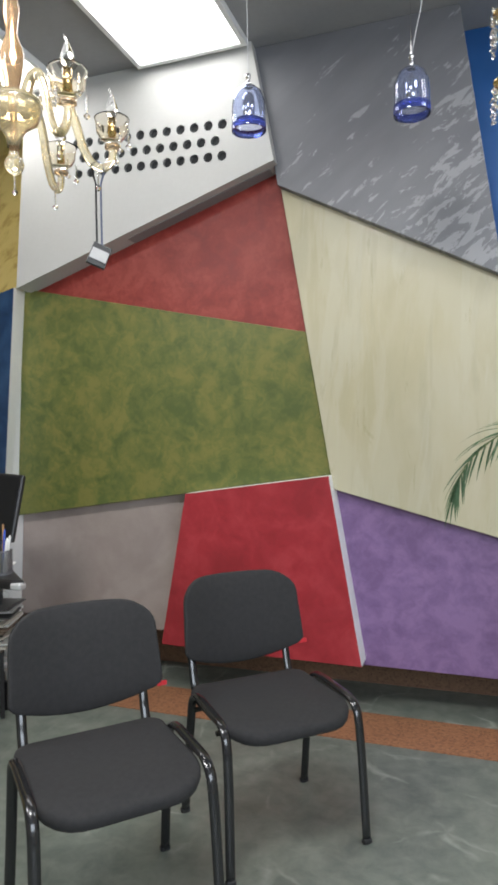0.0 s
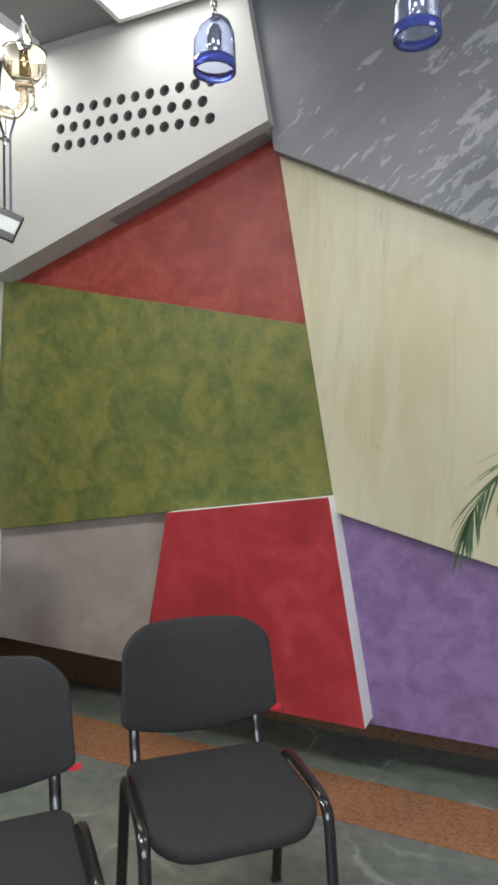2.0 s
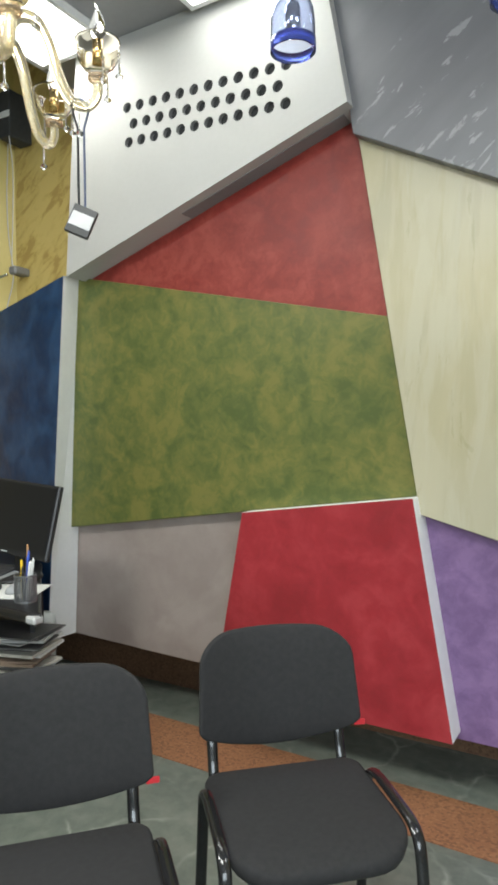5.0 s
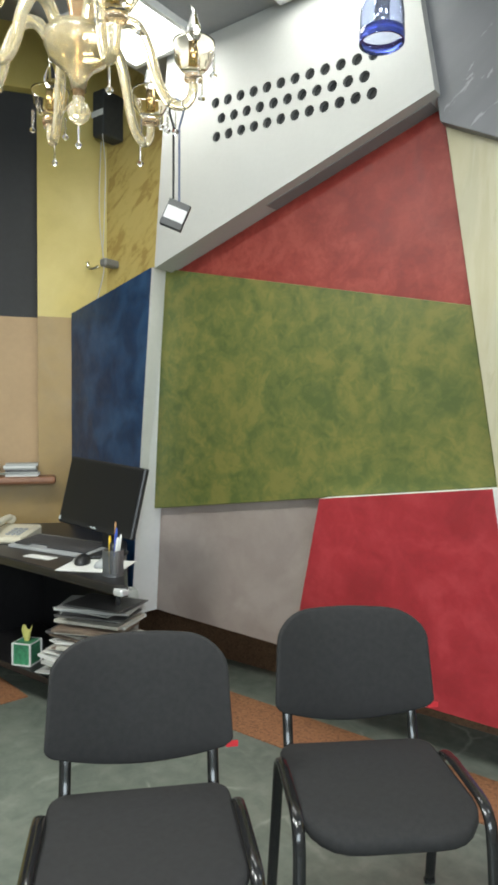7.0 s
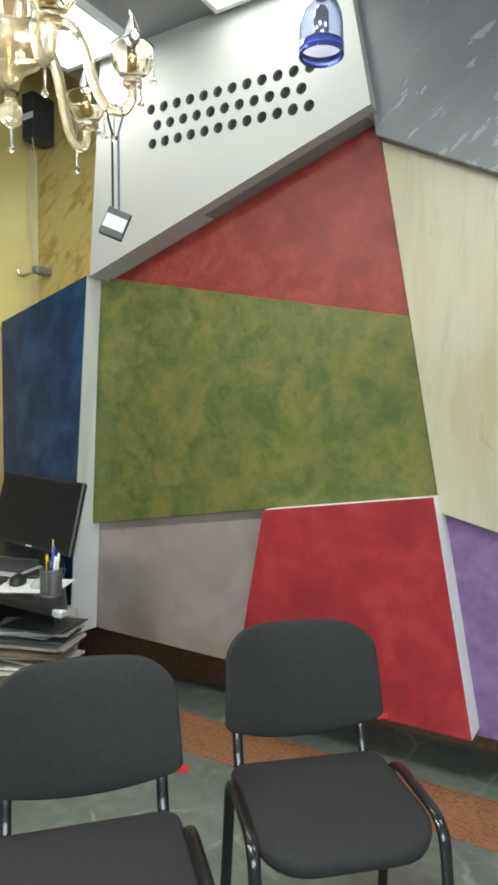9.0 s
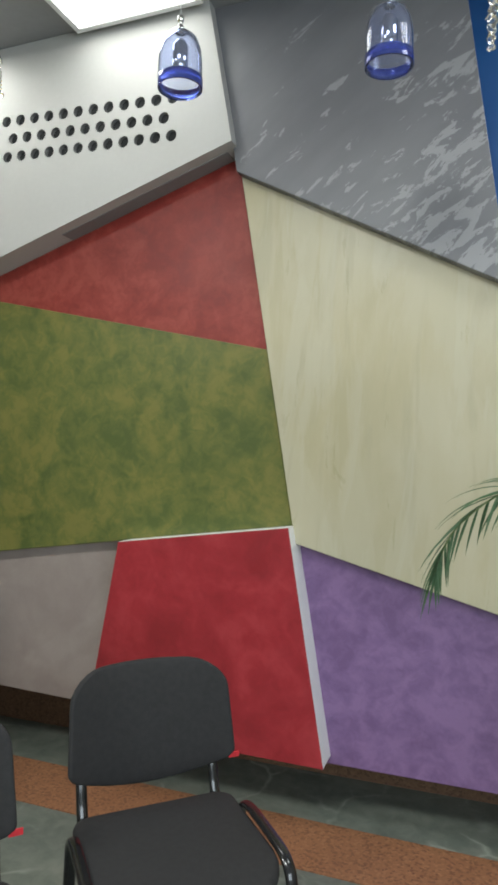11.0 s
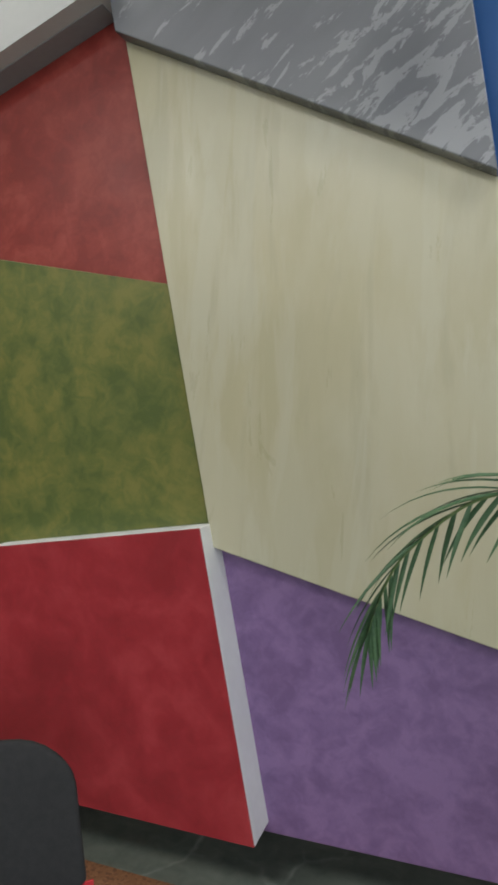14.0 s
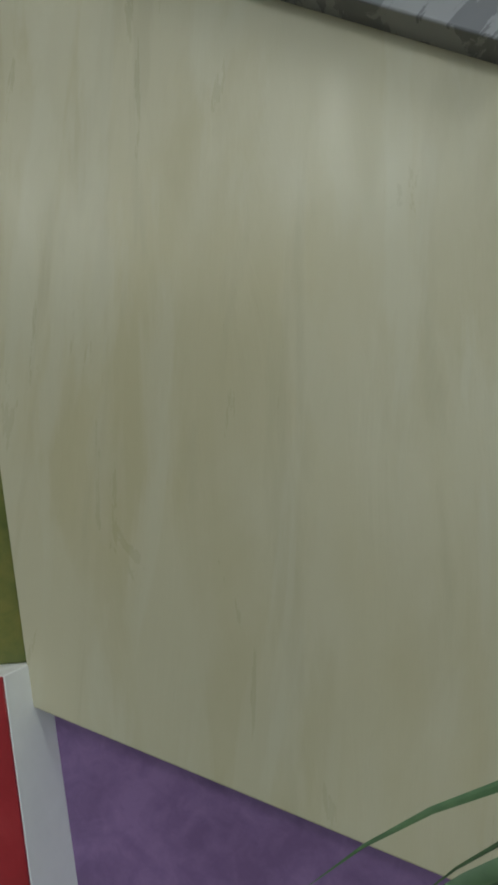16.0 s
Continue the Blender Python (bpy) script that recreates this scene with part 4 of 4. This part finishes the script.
# papers under the desk
COVERS = [PAPER, plain("grey_paper", (0.45, 0.45, 0.44), 0.6, grain=0.06), plain("newsprint", (0.55, 0.52, 0.46), 0.8, grain=0.12), plain("dark_cover", (0.09, 0.085, 0.085), 0.45, grain=0.2), plain("yellow_cover", (0.62, 0.50, 0.08), 0.5, grain=0.06), plain("brown_cover", (0.22, 0.16, 0.12), 0.5, grain=0.15)]
PILE = random.Random(11)


def pile(x, y, z, n, w, h, turn, spread, low, high, label, group, order=None):
    for i in range(n):
        mat = COVERS[order[i % len(order)] if order else PILE.choice((0, 0, 1, 2, 2, 3, 5))]
        t = PILE.uniform(low, high)
        sheet(x + PILE.uniform(-spread, spread), y + PILE.uniform(-spread, spread), z, w * PILE.uniform(0.9, 1.05), h * PILE.uniform(0.9, 1.05), turn + PILE.uniform(-17, 17), mat, label, "magazine", t, group)
        z += t + 0.0008
    return z


z = pile(-1.09, 3.36, 0.216, 16, 0.27, 0.20, 8, 0.03, 0.004, 0.012, "worn magazine in a slumped pile under the desk", "papers under the desk", [0, 2, 3, 0, 1, 2, 0, 4, 1])
z = pile(-1.03, 3.37, z, 16, 0.28, 0.20, 14, 0.03, 0.004, 0.012, "worn magazine in a slumped pile under the desk", "papers under the desk", [5, 0, 2, 3, 0, 5, 2, 3, 3, 2, 5])
z = pile(-0.99, 3.36, z, 7, 0.27, 0.19, 20, 0.03, 0.003, 0.008, "loose grey papers on top of a pile under the desk", "papers under the desk", [3, 3, 1, 1, 3, 1])


def tissue_box():
    green = plain("green_print_card", (0.05, 0.22, 0.11), 0.5, grain=0.5, scale=70)
    ob = thing("tissue_box", pose(-1.385, 3.29, 0.216, 0, 0, 22), "green and white patterned tissue box with a yellow tissue", "tissue box")
    part("carton", box(-0.04, 0.04, -0.04, 0.04, 0.0, 0.095, 0.003), green, ob, "green printed carton")
    bm = bmesh.new()
    for sx in (-1, 1):
        for sy in (-1, 1):
            box(sx * 0.041 - 0.004, sx * 0.041 + 0.004, sy * 0.041 - 0.004, sy * 0.041 + 0.004, 0.001, 0.0955, 0.001, bm)
    for zz in (0.003, 0.093):
        for s_ in (-1, 1):
            box(-0.036, 0.036, s_ * 0.0412 - 0.0015, s_ * 0.0412 + 0.0015, zz - 0.003, zz + 0.003, 0, bm)
            box(s_ * 0.0412 - 0.0015, s_ * 0.0412 + 0.0015, -0.036, 0.036, zz - 0.003, zz + 0.003, 0, bm)
    part("white_border", bm, PAPER, ob, "white border")
    bm = bmesh.new()
    grid = [[bm.verts.new((0.022 * math.cos(a) * (0.5 + 0.6 * u), 0.016 * math.sin(a) * (0.5 + 0.5 * u), 0.094 + u * (0.055 + 0.012 * math.sin(3 * a)))) for a in (2 * math.pi * k / 18 for k in range(18))] for u in (0, 0.33, 0.66, 1.0)]
    for a, b in zip(grid, grid[1:]):
        for k in range(18):
            bm.faces.new((a[k], a[(k + 1) % 18], b[(k + 1) % 18], b[k]))
    part("tissue", bm, plain("pale_yellow_tissue", (0.62, 0.58, 0.18), 0.8, grain=0.1), ob, "pale yellow tissue", True)


tissue_box()


def waste_bin():
    ob = thing("waste_bin", pose(-1.105, 3.605, GROUND), "pale grey plastic bin behind the desk end", "waste bin")
    bm = lathe([(0.0, 0.0), (0.040, 0.0), (0.044, 0.36), (0.046, 0.40), (0.042, 0.43), (0.028, 0.445), (0.0, 0.448)], 24)
    part("body", bm, plain("pale_grey_plastic", (0.5, 0.52, 0.51), 0.4, grain=0.05), ob, "", True)


waste_bin()


def on_sill():
    turn = math.degrees(math.atan2(-0.8, -0.6))
    x, y = along(0.44, 0.055)
    zz = 0.9455
    for i in range(7):
        t = PILE.uniform(0.006, 0.013)
        sheet(x + PILE.uniform(-0.008, 0.008), y + PILE.uniform(-0.008, 0.008), zz, 0.16, 0.10, turn + PILE.uniform(-4, 4), COVERS[(0, 1, 0, 3, 1, 0, 1)[i]], "grey and white magazine stacked on the window sill", "magazine", t, "magazines on the sill")
        zz += t + 0.0008
    x, y = along(0.64, 0.05)
    zz = 0.9455
    for i in range(8):
        t = PILE.uniform(0.007, 0.013)
        sheet(x, y, zz, 0.17, 0.10, turn + PILE.uniform(-4, 4), COVERS[(1, 0, 3, 0, 1, 0, 0, 3)[i]], "grey and white magazine stacked on the window sill", "magazine", t, "magazines on the sill")
        zz += t + 0.0008


on_sill()


# ---- palm ----
def leaf_material():
    m, t, p = nodes_of("palm_leaf")
    v = mapped(t)
    n = noise_node(t, v, 9.0)
    streak = noise_node(t, v, 160.0, 2.0)
    c = mix(t, 0.35, ramp(t, n, [(0.3, (0.030, 0.075, 0.035)), (0.7, (0.070, 0.14, 0.055))]), ramp(t, streak, [(0.3, (0.025, 0.06, 0.03)), (0.7, (0.09, 0.16, 0.07))]))
    t.links.new(c, p.inputs["Base Color"])
    p.inputs["Roughness"].default_value = 0.55
    return m


LEAF = leaf_material()
STALK = plain("palm_stalk", (0.10, 0.15, 0.045), 0.5, grain=0.2)
TERRA = plain("brown_pot", (0.16, 0.075, 0.045), 0.5, grain=0.2, scale=20)
SOIL = plain("dark_soil", (0.03, 0.02, 0.015), 0.9, grain=0.4, scale=60)


def leaflet(root, way, side, length, width, droop):
    """A narrow folded blade that bends down towards its tip."""
    bm = bmesh.new()
    way, side = way.normalized(), side.normalized()
    n = 9
    rows, q, d = [], root.copy(), way.copy()
    for i in range(n):
        u = i / (n - 1)
        w = width * (math.sin(math.pi * min(1, 0.12 + u * 0.88) ** 0.75) + 0.04)
        s_ = (side - d * side.dot(d)).normalized()
        up = s_.cross(d)
        rows.append((bm.verts.new(q + s_ * w + up * w * 0.5), bm.verts.new(q), bm.verts.new(q - s_ * w + up * w * 0.5)))
        d = (d + Vector((0, 0, -1)) * droop * (0.4 + u) / n).normalized()
        q = q + d * (length / (n - 1))
    for a, b in zip(rows, rows[1:]):
        bm.faces.new((a[0], a[1], b[1], b[0]))
        bm.faces.new((a[1], a[2], b[2], b[1]))
    return bm


def frond(parent, points, count, start, long, droop, seed):
    rng = random.Random(seed)
    line = curve_points(points, 14)
    stalk = part("frond", tube(line, 0.0055, 8, ends=lambda u: 1 - 0.85 * u), STALK, parent, "arching palm frond", True)
    for i in range(count):
        u = start + (1 - start) * (i + 0.5) / count
        k = min(len(line) - 2, int(u * (len(line) - 1)))
        root = line[k].lerp(line[k + 1], u * (len(line) - 1) - k)
        tan = (line[k + 1] - line[k]).normalized()
        across = tan.cross(Vector((0, 0, 1))).normalized()
        v = (u - start) / (1 - start)
        size = long * (0.62 + 0.55 * math.sin(math.pi * (0.15 + 0.7 * v))) * rng.uniform(0.85, 1.1)
        up = across.cross(tan).normalized()
        up = up if up.z > 0 or abs(up.z) < 0.2 else -up
        for s_ in (-1, 1):
            jig = Vector((rng.uniform(-1, 1), rng.uniform(-1, 1), rng.uniform(-1, 1))) * 0.12
            if s_ > 0:
                way = tan * (0.9 + 0.5 * v) + up * (0.95 if v < 0.16 else 0.30 - 0.26 * v) + across * rng.uniform(-0.5, 0.1) + jig
                length, bend = size * (1.05 if v < 0.16 else 1.3 - 0.35 * v), droop * (0.35 if v < 0.16 else 1.1)
            else:
                way = tan * (0.45 + 0.8 * v) - up * (0.85 - 0.5 * v) + across * rng.uniform(-0.1, 0.5) + jig
                length, bend = size * 0.75, droop * 0.8
            bm = leaflet(root, way, across.lerp(tan.cross(way).normalized(), 0.5), length, rng.uniform(0.0026, 0.0036), bend * rng.uniform(0.7, 1.3))
            part("leaflet", bm, LEAF, stalk, "", True)


def palm():
    base = Vector((1.62, 3.42, GROUND))
    ob = thing("potted_palm", pose(*base), "green areca palm with arching feathery fronds in a pot", "palm")
    part("pot", lathe([(0.0, 0.0), (0.12, 0.0), (0.16, 0.26), (0.172, 0.28), (0.172, 0.31), (0.152, 0.31), (0.146, 0.27), (0.0, 0.265)], 32), TERRA, ob, "brown pot", True)
    part("soil", lathe([(0.0, 0.285), (0.147, 0.278)], 24), SOIL, ob)
    W = lambda *ps: [Vector(p) - base for p in ps]
    frond(ob, W((1.60, 3.42, 0.28), (1.55, 3.42, 0.70), (1.45, 3.30, 1.00), (1.32, 3.22, 1.15), (1.21, 3.20, 1.198), (1.14, 3.20, 1.213), (1.09, 3.20, 1.216), (1.017, 3.20, 1.196), (0.939, 3.20, 1.128), (0.904, 3.20, 1.064), (0.890, 3.20, 1.02)), 25, 0.39, 0.125, 0.9, 5)
    frond(ob, W((1.63, 3.40, 0.28), (1.58, 3.42, 0.55), (1.46, 3.44, 0.78), (1.34, 3.45, 0.80), (1.25, 3.45, 0.70), (1.20, 3.45, 0.56)), 22, 0.40, 0.13, 1.0, 8)
    frond(ob, W((1.63, 3.43, 0.28), (1.66, 3.42, 0.80), (1.72, 3.42, 1.20), (1.84, 3.40, 1.45), (2.0, 3.38, 1.45), (2.12, 3.36, 1.3)), 22, 0.40, 0.18, 1.4, 9)
    frond(ob, W((1.64, 3.44, 0.28), (1.74, 3.40, 0.7), (1.92, 3.34, 1.0), (2.1, 3.25, 1.0), (2.25, 3.18, 0.85)), 20, 0.40, 0.18, 1.4, 10)


palm()


# ---- the plan brought to its true size ----
bpy.context.view_layer.update()
for ob in list(scene.objects):
    if ob.parent is None and ob.type != "CAMERA":
        ob.matrix_world = Matrix.Scale(SIZE, 4) @ ob.matrix_world
